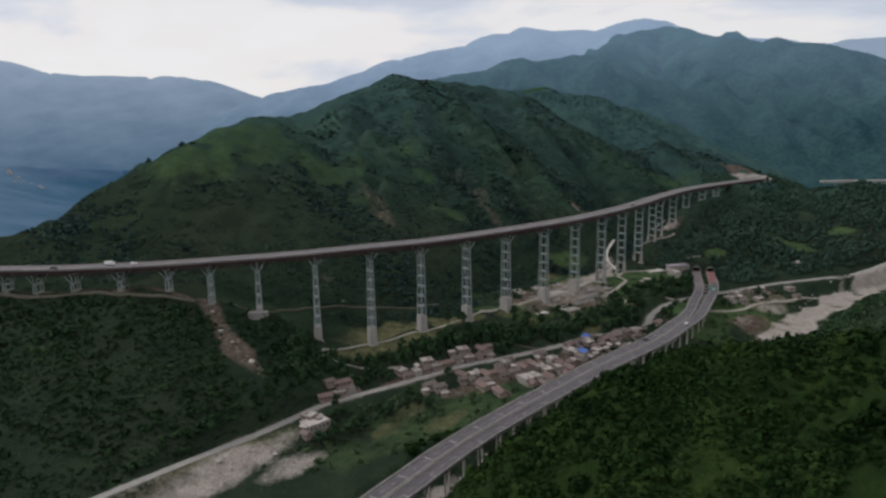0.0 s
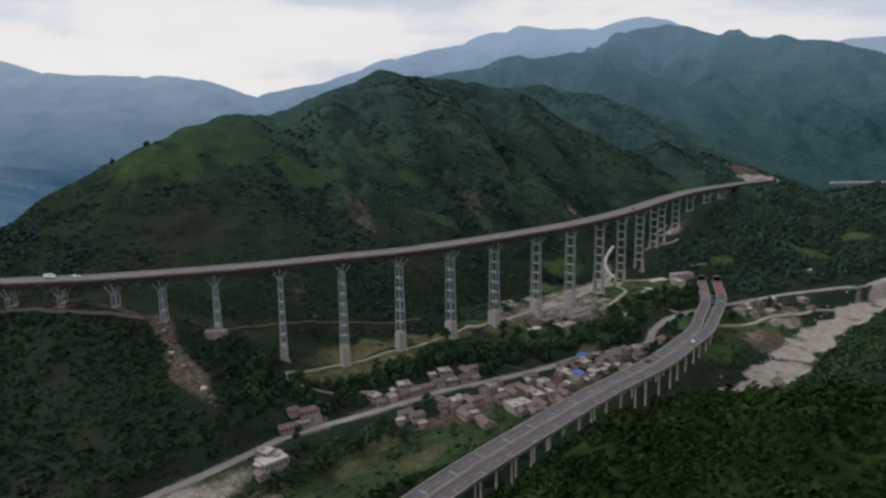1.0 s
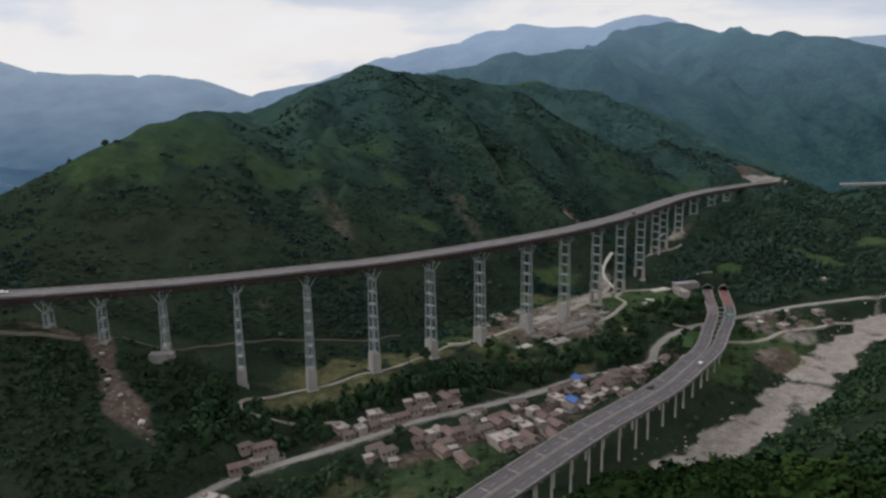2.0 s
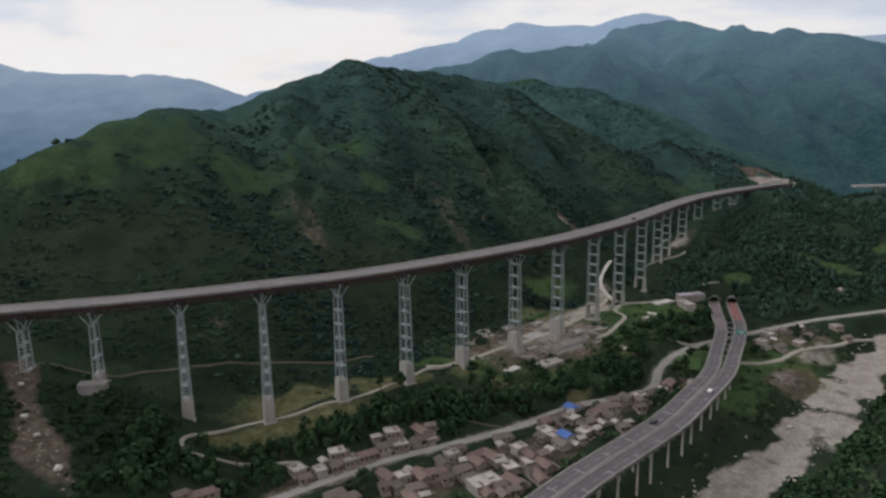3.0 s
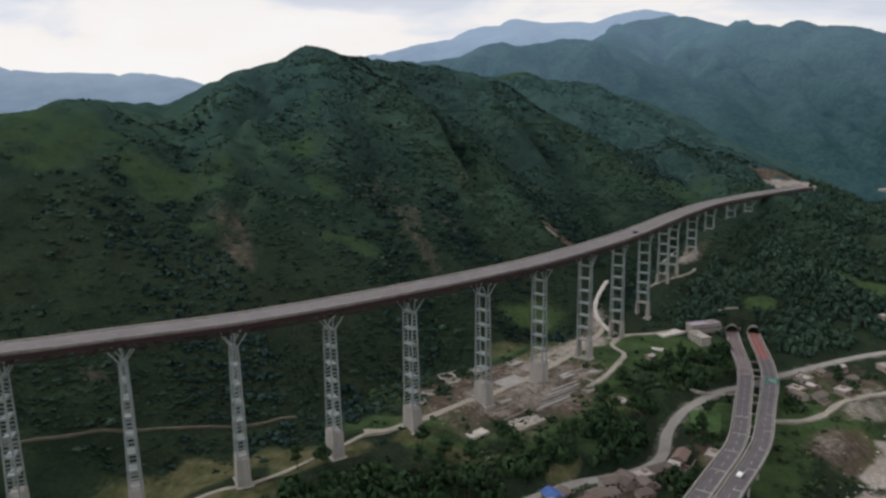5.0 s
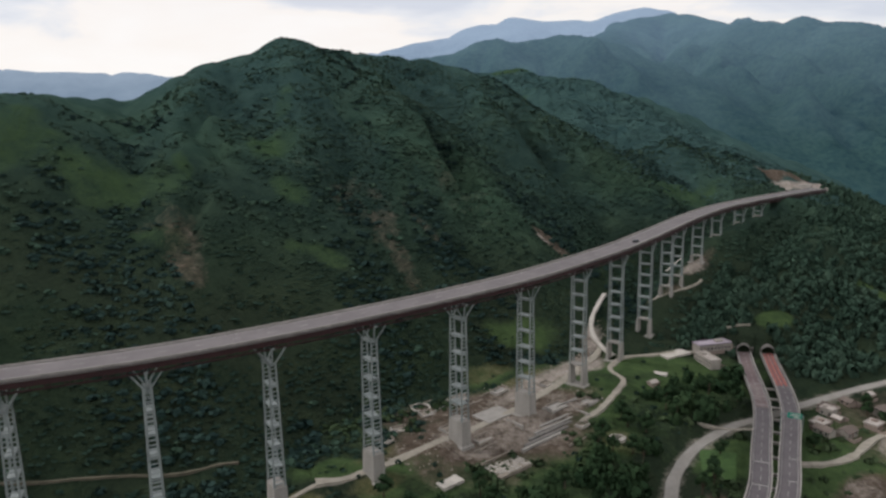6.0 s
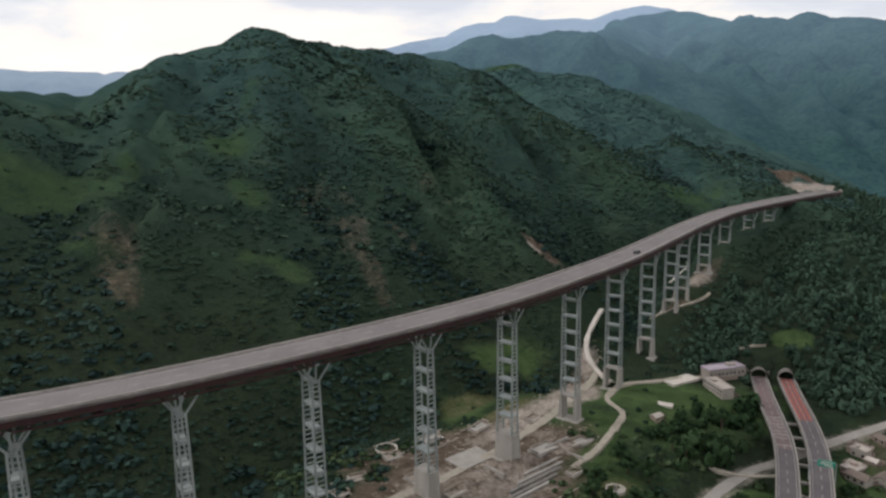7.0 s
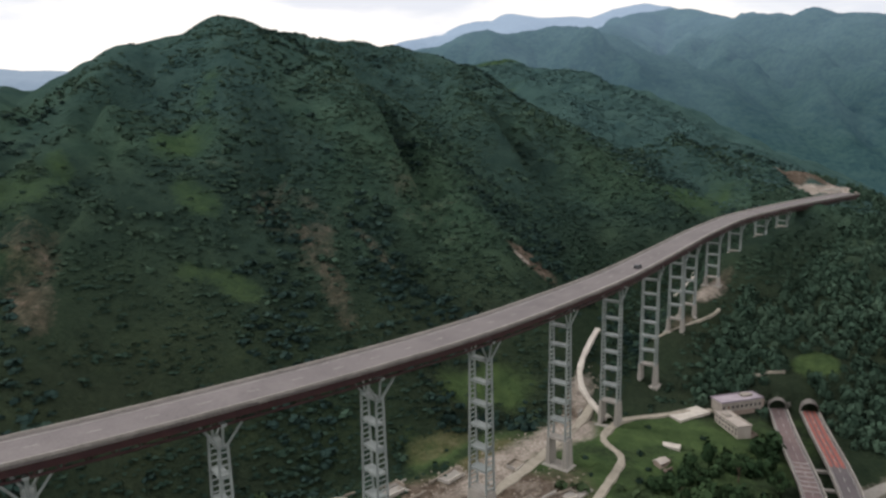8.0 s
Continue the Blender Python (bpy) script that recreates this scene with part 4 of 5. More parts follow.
draped("road", ROAD, 1.9, 0.25, LANE, "pale concrete village road", level=True, ragged=0.04)
draped("track_hairpin", [(-8, 347), (-22, 347), (-36, 346), (-46, 345), (-50, 349), (-47, 356), (-39, 366), (-28, 374), (-14, 378), (0, 382), (13, 389), (24, 397), (36, 407), (46, 413)], 0.7, 0.2, TRACK, "narrow pale dirt track with a hairpin bend")
draped("track_yard", [(40, 411), (50, 414), (63, 425), (79, 437), (93, 449), (108, 462), (127, 482), (141, 499), (154, 516)], 1.5, 0.2, TRACK, "dusty pale track through the work yard")
draped("concrete_chute", [(157, 506), (154, 514), (152, 523), (154, 533), (162, 550), (168, 561)], 0.9, 0.4, PALE_CONCRETE, "white concrete channel running down the slope")
draped("track_loop", [(128, 449), (140, 462), (149, 474), (154, 484), (152, 496), (163, 507), (183, 513), (196, 516)], 1.1, 0.2, TRACK, "pale path looping round a green mound")
draped("track_field", [(171, 452), (180, 450), (195, 447)], 0.8, 0.2, TRACK, "narrow field path")
draped("track_hillside", [(-104, 372), (-86, 379), (-77, 388), (-67, 391), (-55, 396), (-42, 403), (-29, 408), (-15, 413), (0, 416), (16, 420)], 0.4, 0.1, FAINT_TRACK, "faint dirt track along the hillside")
draped("track_bench", [(-330, 388), (-250, 373), (-205, 362), (-158, 353), (-130, 352), (-114, 356)], 1.3, 0.15, FAINT_TRACK, "dirt track on the bench under the viaduct")
draped("track_river", [(190, 424), (203, 425), (215, 430), (228, 440), (243, 448), (262, 455), (290, 470)], 1.3, 0.2, TRACK, "sandy track beside the river")
draped("track_woods", [(30, 352), (38, 366), (48, 372), (60, 372), (70, 370)], 0.5, 0.15, FAINT_TRACK, "small footpath through the wood")
draped("drain_chute", [(217, 607), (222, 612), (228, 619), (233, 624), (236, 631)], 0.6, 0.5, PALE_CONCRETE, "white concrete drain between the last tall piers")
draped("path_clearing", [(216, 531), (222, 531.5), (229, 530)], 0.6, 0.3, TRACK, "pale footpath at the edge of the clearing")
draped("path_ledge", [(189, 556), (199, 561), (209, 566), (221, 574), (226, 579)], 0.5, 0.3, TRACK, "pale access path under the piers")

# ---- the village ----
PLASTER = stained("plaster", (0.36, 0.33, 0.30), (0.20, 0.18, 0.165), 0.3, 2.5, 0.9, random_tint=0.35)
BRICK_WALL = stained("brick_wall", (0.29, 0.235, 0.205), (0.19, 0.15, 0.13), 0.25, 1.8, 0.9, random_tint=0.3)
TILE_ROOF = stained("tile_roof", (0.150, 0.122, 0.108), (0.078, 0.064, 0.058), 0.25, 2.0, 0.85, random_tint=0.45)
RED_ROOF = stained("red_roof", (0.185, 0.130, 0.115), (0.10, 0.074, 0.066), 0.25, 2.0, 0.8, random_tint=0.3)
PALE_ROOF = stained("pale_roof", (0.44, 0.40, 0.37), (0.19, 0.17, 0.155), 0.3, 2.0, 0.9, random_tint=0.35)
RUST_ROOF = stained("rust_roof", (0.165, 0.125, 0.110), (0.090, 0.070, 0.062), 0.25, 1.5, 0.85, random_tint=0.5)
LILAC_ROOF = stained("lilac_roof", (0.36, 0.32, 0.37), (0.24, 0.21, 0.25), 0.3, 3.0, 0.8)
BLUE_ROOF = stained("blue_roof", (0.075, 0.150, 0.42), (0.05, 0.10, 0.28), 0.3, 2.0, 0.5)
GLASS = stained("window_glass", (0.035, 0.040, 0.045), (0.02, 0.022, 0.025), 0.5, 2, 0.15)
DOOR_WOOD = stained("door_wood", (0.16, 0.09, 0.06), (0.09, 0.05, 0.035), 0.1, 0.8, 0.7)


def gable_mesh(name, w, d, rise, over, material):
    """A pitched roof with thick slopes."""
    x, y, t = w / 2 + over, d / 2 + over, 0.22
    prof = [(-y, -over * rise / (d / 2)), (0, rise), (y, -over * rise / (d / 2)), (y, -over * rise / (d / 2) + t), (0, rise + t), (-y, -over * rise / (d / 2) + t)]
    v = [(sx * x, a, b) for sx in (-1, 1) for a, b in prof]
    f = [(0, 1, 7, 6), (1, 2, 8, 7), (2, 3, 9, 8), (3, 4, 10, 9), (4, 5, 11, 10), (5, 0, 6, 11), (0, 5, 4, 1), (1, 4, 3, 2), (6, 7, 10, 11), (7, 8, 9, 10)]
    return mesh_of(name, v, f, material)


def make_house(w, d, h, pitched, wall_mat, roof_mat, label, at):
    house = thing("house", label, "house", "village houses", at)
    if pitched:
        rise = d * 0.24
        v = [(sx * w / 2, sy * d / 2, z) for z in (-1.5, h) for sx, sy in ((-1, -1), (1, -1), (1, 1), (-1, 1))] + [(-w / 2, 0, h + rise), (w / 2, 0, h + rise)]
        f = [(3, 2, 1, 0), (0, 1, 5, 4), (1, 2, 6, 9, 5), (2, 3, 7, 6), (3, 0, 4, 8, 7), (4, 5, 9, 8), (6, 7, 8, 9)]
        part("wall", mesh_of("wall", v, f, wall_mat), house)
        part("roof", gable_mesh("roof", w, d, rise, 0.5, roof_mat), house, "", pose(0, 0, h + 0.03))
    else:
        part("wall", box_mesh("wall", (-w / 2, -d / 2, -1.5), (w / 2, d / 2, h), wall_mat), house)
        v, f = [], []
        box_data(v, f, (-w / 2 - 0.3, -d / 2 - 0.3, h), (w / 2 + 0.3, d / 2 + 0.3, h + 0.25))
        for lo, hi in (((-w / 2 - 0.3, -d / 2 - 0.3), (w / 2 + 0.3, -d / 2 - 0.1)), ((-w / 2 - 0.3, d / 2 + 0.1), (w / 2 + 0.3, d / 2 + 0.3)),
                       ((-w / 2 - 0.3, -d / 2 - 0.1), (-w / 2 - 0.1, d / 2 + 0.1)), ((w / 2 + 0.1, -d / 2 - 0.1), (w / 2 + 0.3, d / 2 + 0.1))):
            box_data(v, f, (*lo, h + 0.25), (*hi, h + 0.75))
        part("roof", mesh_of("roof", v, f, roof_mat), house, "flat concrete roof with a low parapet")
        part("stair_head", box_mesh("stair_head", (w * 0.12, -d * 0.1, h + 0.25), (w * 0.36, d * 0.30, h + 1.3), wall_mat, 0.04), house)
    # lean-to wing at one end and a low yard wall
    e, k = w / 2, d * 0.62
    wing_v = [(e - 0.05, -k / 2, -1.2), (e + 2.3, -k / 2, -1.2), (e + 2.3, k / 2, -1.2), (e - 0.05, k / 2, -1.2), (e - 0.05, -k / 2, h * 0.8), (e + 2.3, -k / 2, h * 0.58), (e + 2.3, k / 2, h * 0.58), (e - 0.05, k / 2, h * 0.8)]
    part("wing_wall", mesh_of("wing_wall", wing_v, [(3, 2, 1, 0), (4, 5, 6, 7), (0, 1, 5, 4), (1, 2, 6, 5), (2, 3, 7, 6), (3, 0, 4, 7)], BRICK_WALL), house)
    lid_v = [(x_, y_, z_ + t_) for t_ in (0.03, 0.18) for x_, y_, z_ in ((e + 0.03, -k / 2 - 0.3, h * 0.8), (e + 2.7, -k / 2 - 0.3, h * 0.54), (e + 2.7, k / 2 + 0.3, h * 0.54), (e + 0.03, k / 2 + 0.3, h * 0.8))]
    part("wing_roof", mesh_of("wing_roof", lid_v, [(3, 2, 1, 0), (4, 5, 6, 7), (0, 1, 5, 4), (1, 2, 6, 5), (2, 3, 7, 6), (3, 0, 4, 7)], RUST_ROOF if pitched else TILE_ROOF), house, "sloping lean-to roof of old sheets")
    v, f = [], []
    box_data(v, f, (-w / 2, -d / 2 - 3.2, -1.2), (w * 0.2, -d / 2 - 2.95, 0.95))
    box_data(v, f, (-w / 2 - 0.25, -d / 2 - 3.2, -1.2), (-w / 2, -d / 2 - 0.1, 0.95))
    part("yard_wall", mesh_of("yard_wall", v, f, BRICK_WALL), house, "low brick yard wall")
    pane = box_mesh("window", (-0.55, -0.05, -0.55), (0.55, 0.05, 0.55), GLASS)
    for s in (-1, 1):
        for z in ([1.4, 3.4] if h > 4.5 else [1.35]):
            for k in range(int(w // 2.4)):
                x = -w / 2 + 1.3 + k * (w - 2.6) / max(1, int(w // 2.4) - 1)
                if s == -1 and z < 2 and k == 1:
                    part("door", box_mesh("door", (-0.5, -0.06, 0), (0.5, 0.06, 2.0), DOOR_WOOD), house, "", pose(x, s * d / 2, 0))
                else:
                    part("window", pane, house, "", pose(x, s * d / 2, z))
    return house


KINDS = [  # width, depth, height, pitched roof, wall, roof, label
    (8.2, 5.6, 2.7, True, PLASTER, TILE_ROOF, "low plastered house with a dark tiled roof"),
    (6.4, 5.2, 3.4, False, PLASTER, PALE_ROOF, "plastered house with a pale flat roof"),
    (10.5, 5.6, 2.6, True, BRICK_WALL, RED_ROOF, "long brick house with a dull red roof"),
    (5.8, 4.8, 2.4, True, BRICK_WALL, TILE_ROOF, "small brick house with a brown tiled roof"),
    (7.4, 6.2, 2.6, False, BRICK_WALL, PALE_ROOF, "brick house with a pale concrete terrace roof"),
    (14.0, 10.0, 3.2, False, PLASTER, PALE_ROOF, "broad hall with a large pale pinkish flat roof"),
    (7.4, 6.0, 3.6, True, PLASTER, BLUE_ROOF, "house with a bright blue metal roof"),
    (4.6, 3.4, 1.7, True, BRICK_WALL, PALE_ROOF, "small shed with a pale sheet roof"),
    (17.0, 6.5, 4.6, False, PLASTER, PALE_ROOF, "long pale two-storey building with windows in its end"),
    (22.0, 7.5, 3.8, False, PLASTER, LILAC_ROOF, "long pale building with a lilac-grey roof")]
protos = {}


def place_house(kind, x, y, turn):
    at = pose(x, y, ground_at(x, y) + 0.1, 0, 0, turn) @ Matrix.Scale(0.74, 4)
    if kind not in protos:
        protos[kind] = make_house(*KINDS[kind], at)
        return protos[kind]
    return copy_thing(protos[kind], pose(x, y, ground_at(x, y) + 0.1, 0, 0, turn))


def along_road(x, y):
    i = int(np.argmin(np.hypot(road_line[:, 0] - x, road_line[:, 1] - y)))
    i = min(max(i, 1), len(road_line) - 2)
    return math.degrees(math.atan2(road_line[i + 1, 1] - road_line[i - 1, 1], road_line[i + 1, 0] - road_line[i - 1, 0]))


road_line = even_line(ROAD, 4.0)
NORTH_ROW = [(-44, 317, 2), (-38, 321, 4), (-37, 326, 2), (-43, 323, 3), (-33, 325, 0), (-5, 338, 3), (0, 341, 1), (5, 344, 3), (10, 347, 4), (16, 350, 2), (22, 354, 0), (28, 356, 4), (34, 358, 3), (40, 361, 7)]
SOUTH_ROW = [(-50, 288, 7), (-46, 291, 5), (6, 328, 0), (13, 321, 7), (23, 332, 3), (29, 336, 1), (33, 329, 0), (38, 321, 7), (40, 338, 2), (47, 348, 1), (50, 339, 0),
             (57, 330, 5), (64, 342, 4), (66, 325, 3), (72, 349, 1), (75, 336, 0), (80, 345, 3), (87, 357, 4), (57, 348, 2), (66, 354, 7)]
EAST_ROW = [(92, 371, 0), (99, 379, 6), (91, 355, 6), (99, 359, 4), (108, 373, 2), (115, 377, 0), (123, 383, 3), (130, 388, 4), (137, 393, 0), (103, 366, 3), (113, 366, 7), (143, 394, 7), (127, 378, 3)]
RIVER_ROW = [(215, 449, 4), (225, 460, 1), (222, 444, 0), (236, 450, 4), (238, 468, 3), (271, 474, 4), (269, 461, 3), (247, 462, 0), (250, 474, 7)]
rng = np.random.RandomState(5)
house_spots = []
for row in (NORTH_ROW, SOUTH_ROW, EAST_ROW, RIVER_ROW):
    for x, y, kind in row:
        place_house(kind, x, y, along_road(x, y) + rng.uniform(-9, 9) + (90 if rng.rand() < 0.25 and kind not in (2, 5) else 0))
        house_spots.append((x, y))
for x, y, kind, turn in ((205, 517, 9, 12), (197, 503, 8, 98), (165, 481, 7, 30), (307, 529, 7, 30), (158, 398, 4, 50), (169, 404, 7, 40)):
    place_house(kind, x, y, turn)
    house_spots.append((x, y))

# sheds and outhouses between the houses
for _ in range(130):
    sx, sy = house_spots[rng.randint(5, 49)]
    a = rng.uniform(0, math.tau)
    x, y = sx + 4.9 * math.cos(a), sy + 4.9 * math.sin(a)
    if min(math.hypot(x - p, y - q) for p, q in house_spots) > 3.7 and np.min(np.hypot(road_line[:, 0] - x, road_line[:, 1] - y)) > 5 and near_line(np.array([x]), np.array([y]), [(p, q, 0) for p, q in HIGHWAY])[0][0] > 11:
        place_house(int(rng.choice([0, 2, 3, 3, 3, 7, 7, 4])), x, y, along_road(x, y) + rng.choice([0, 90]) + rng.uniform(-10, 10))
        house_spots.append((x, y))

# the tended field beside the village road, with a footpath across it
CROP = stained("field_crop", (0.066, 0.125, 0.040), (0.040, 0.084, 0.030), 1.2, 3, 0.95)
verts, faces, steps = [], [], 14
for i in range(steps + 1):
    for j in range(steps + 1):
        u, w = i / steps, j / steps
        x = (155.5 * (1 - u) + 165.5 * u) * (1 - w) + (166 * (1 - u) + 177 * u) * w + 0.35 * math.sin(7 * u + 5 * w)
        y = (412 * (1 - u) + 411 * u) * (1 - w) + (439 * (1 - u) + 430 * u) * w + 0.35 * math.sin(6 * w + 9 * u)
        rim = i in (0, steps) or j in (0, steps)
        verts.append((x, y, float(height(np.array([x]), np.array([y]))[0]) + (-0.6 if rim else 0.25)))
for i in range(steps):
    for j in range(steps):
        a = i * (steps + 1) + j
        faces.append((a, a + steps + 1, a + steps + 2, a + 1))
tagged(new("crop_field", mesh_of("crop_field", verts, faces, CROP)), "bright green field between village road and motorway", kind="structure")

# the paved court by the tunnel
for lo, hi, at in (((-7, -3, -0.8), (7, 3, 0.3), (186, 512, 25)), ((-3, -1.6, -0.8), (3, 1.6, 0.4), (172, 492, -30))):
    thing("concrete_apron", "pale concrete apron beside the buildings at the tunnel", "paving", "", pose(at[0], at[1], ground_at(at[0], at[1]) + 0.1, 0, 0, at[2]), box_mesh("concrete_apron", lo, hi, PALE_CONCRETE, 0.1))

# ---- the work yard under the piers ----
YARD_TURN = 37


def slab(x, y, w, d, h, material, name, label, category, turn=YARD_TURN, group=""):
    return thing(name, label, category, group, pose(x, y, ground_at(x, y), 0, 0, turn), box_mesh(name, (-w / 2, -d / 2, -1.2), (w / 2, d / 2, h), material, min(0.08, h / 4)))


slab(98, 457, 13, 9, 0.3, CONCRETE, "concrete_floor", "broad grey concrete floor of the work yard", "paving")
slab(79, 414, 8, 5.5, 0.3, PALE_CONCRETE, "concrete_floor", "pale pinkish concrete slab at the edge of the wood", "paving")
slab(62, 424, 6, 5, 0.25, PALE_CONCRETE, "concrete_floor", "pale concrete pad beside the dusty track", "paving")
slab(136, 466, 9, 5, 0.25, CONCRETE, "concrete_floor", "grey concrete pad beside the path", "paving")
basin = thing("round_basin", "small pale concrete basin on a grassy mound", "basin", "", pose(138, 439, ground_at(138, 439)))
part("basin_rim", mesh_of("basin_rim", [(r * math.cos(a), r * math.sin(a), z) for r, z in ((3.0, -0.8), (3.0, 0.5), (2.5, 0.5), (2.5, 0.0)) for a in np.linspace(0, math.tau, 8, endpoint=False)],
                          [(k * 8 + i, k * 8 + (i + 1) % 8, (k + 1) * 8 + (i + 1) % 8, (k + 1) * 8 + i) for k in range(3) for i in range(8)] + [tuple(range(24, 32))], PALE_CONCRETE), basin)
part("basin_post", tube_mesh("basin_post", (0, 0, -0.2), (0, 0, 1.6), 0.7, 0.4, CONCRETE), basin)
for k, (x, y, w) in enumerate(((112, 437, 20), (114, 440, 22), (116, 443.5, 22), (118, 447, 20), (120, 451, 18))):
    slab(x, y, w, 0.9, 0.6, DARK_CONCRETE if k in (1, 2) else CONCRETE, "precast_beam", "long precast concrete beam laid on the yard", "beam", YARD_TURN, "yard beams")
for x, y, w, turn in ((84, 449, 12, 37), (90, 466, 16, 40), (77, 462, 14, 50), (72, 470, 12, 30), (86, 474, 14, 42), (100, 478, 12, 44), (104, 446, 10, -53), (126, 462, 14, 37), (124, 437, 12, 37),
                      (95, 427, 16, 37), (99, 423, 14, 37), (92, 432, 12, 37), (60, 447, 10, 20), (130, 456, 9, -50), (56, 441, 9, 40), (142, 500, 12, 50), (150, 515, 9, 60)):
    slab(x, y, w * 0.8, 0.5, 0.55, CONCRETE if w % 4 else RUBBLE, "low_wall", "broken low concrete wall in the work yard", "wall", turn, "yard walls")


def ruin(x, y, w, d, turn):
    """The four broken walls of a cleared building on its slab."""
    t = thing("ruined_foundation", "broken foundation walls of a cleared building in the yard", "ruin", "yard ruins", pose(x, y, ground_at(x, y), 0, 0, turn))
    part("floor_slab", box_mesh("floor_slab", (-w / 2, -d / 2, -1.2), (w / 2, d / 2, 0.12), CONCRETE if w > 7 else RUBBLE, 0.04), t, "dusty concrete floor")
    for k, (lo, hi) in enumerate((((-w / 2, -d / 2), (w * 0.32, -d / 2 + 0.35)), ((-w * 0.38, d / 2 - 0.35), (w / 2, d / 2)), ((-w / 2, -d / 2 + 0.36), (-w / 2 + 0.35, d * 0.30)), ((w / 2 - 0.35, -d * 0.2), (w / 2, d / 2 - 0.36)))):
        part("low_wall", box_mesh("low_wall", (*lo, 0.13), (*hi, 0.55 + 0.3 * ((k * 7 + int(w)) % 3)), (PALE_CONCRETE, RUBBLE, CONCRETE, RUBBLE)[k], 0.06), t)


for x, y, w, d, turn in ((121, 459, 9, 5, 37), (133, 464, 7, 4, 30), (86, 472, 8, 6, 40), (74, 461, 6, 4.5, 25), (81, 447, 6, 5, 40), (103, 478, 8, 5, 44), (112, 469, 6, 4, 40), (92, 436, 7, 4, 37), (64, 449, 6, 4, 20), (122, 482, 6, 4, 50), (60, 440, 5, 4, 35), (128, 447, 5, 4, 37)):
    ruin(x, y, w, d, turn)
store = thing("block_store", "rows of pale precast concrete blocks stored on bare ground", "block store", "", pose(98, 424, ground_at(98, 424), 0, 0, -53))
block = box_mesh("block", (-0.42, -0.3, 0), (0.42, 0.3, 0.5), PALE_CONCRETE, 0.05)
rng3 = np.random.RandomState(41)
part("store_pad", box_mesh("store_pad", (-4.6, -7.2, -1.2), (4.6, 7.2, 0.1), RUBBLE, 0.05), store, "trodden gravel pad")
for i in range(7):
    for j in range(13):
        if rng3.rand() < 0.84:
            part("block", block, store, "", pose(-3.9 + 1.3 * i + rng3.uniform(-0.2, 0.2), -6.4 + 1.05 * j + rng3.uniform(-0.15, 0.15), 0.1, 0, 0, rng3.uniform(-14, 14)))
tank = thing("round_tank", "open round concrete tank among rubble", "tank", "", pose(72, 466, ground_at(72, 466)))
ring = [(r * math.cos(a), r * math.sin(a), z) for r, z in ((3.6, -1.2), (3.6, 0.7), (3.2, 0.7), (3.2, -0.6)) for a in np.linspace(0, math.tau, 24, endpoint=False)]
part("tank_wall", mesh_of("tank_wall", ring, [(k * 24 + i, k * 24 + (i + 1) % 24, (k + 1) * 24 + (i + 1) % 24, (k + 1) * 24 + i) for k in range(3) for i in range(24)], PALE_CONCRETE), tank)
part("tank_floor", mesh_of("tank_floor", ring[72:], [tuple(range(24))], CONCRETE), tank)

# retaining walls round the second pier from the slope and at the cutting
mound = thing("stone_plinth", "rough stone plinth under a viaduct pier", "retaining wall", "", pose(-82, 356, 0))
v, f = [], []
for k in range(16):
    a = math.tau * k / 16
    for r, z in ((6.6 + 0.7 * math.sin(3 * a), 38), (4.8 + 0.5 * math.sin(2 * a + 1), 47.6 + 0.5 * math.sin(5 * a))):
        v.append((r * math.cos(a), r * 0.8 * math.sin(a), z))
f = [(2 * k, 2 * ((k + 1) % 16), 2 * ((k + 1) % 16) + 1, 2 * k + 1) for k in range(16)] + [tuple(2 * k + 1 for k in range(16))]
part("plinth_face", mesh_of("plinth_face", v, f, DARK_CONCRETE), mound)

# ---- vehicles ----
CAR_WHITE = stained("white_car", (0.75, 0.75, 0.74), (0.62, 0.62, 0.62), 0.5, 2, 0.35)
CAR_DARK = stained("dark_car", (0.05, 0.055, 0.065), (0.03, 0.03, 0.035), 0.5, 2, 0.35)
TYRE = stained("tyre", (0.02, 0.02, 0.02), (0.012, 0.012, 0.012), 0.1, 0.5)


def make_car(paint, label, at, long=3.6, tall=1.25):
    car = thing("car", label, "car", "road vehicles", at)
    h, w = long / 2, 0.8
    prof = [(-h, 0.3), (h, 0.3), (h, 0.72), (h * 0.55, 0.82), (h * 0.25, tall), (-h * 0.6, tall), (-h * 0.9, 0.85), (-h, 0.8)]
    k = len(prof)
    v = [(a, s * (w if b < 0.85 else w * 0.85), b) for s in (-1, 1) for a, b in prof]
    part("body", mesh_of("body", v, [tuple(range(k))[::-1], tuple(range(k, 2 * k))] + [(i, (i + 1) % k, k + (i + 1) % k, k + i) for i in range(k)], paint), car)
    part("windscreen", mesh_of("windscreen", [(h * 0.53, -0.66, 0.86), (h * 0.53, 0.66, 0.86), (h * 0.28, 0.6, tall - 0.03), (h * 0.28, -0.6, tall - 0.03)], [(0, 1, 2, 3)], GLASS), car)
    for sx in (-0.62, 0.62):
        for s in (-1, 1):
            part("wheel", tube_mesh("wheel", (sx * h, s * 0.62, 0.31), (sx * h, s * 0.82, 0.31), 0.31, 0.31, TYRE, 10), car)
    return car


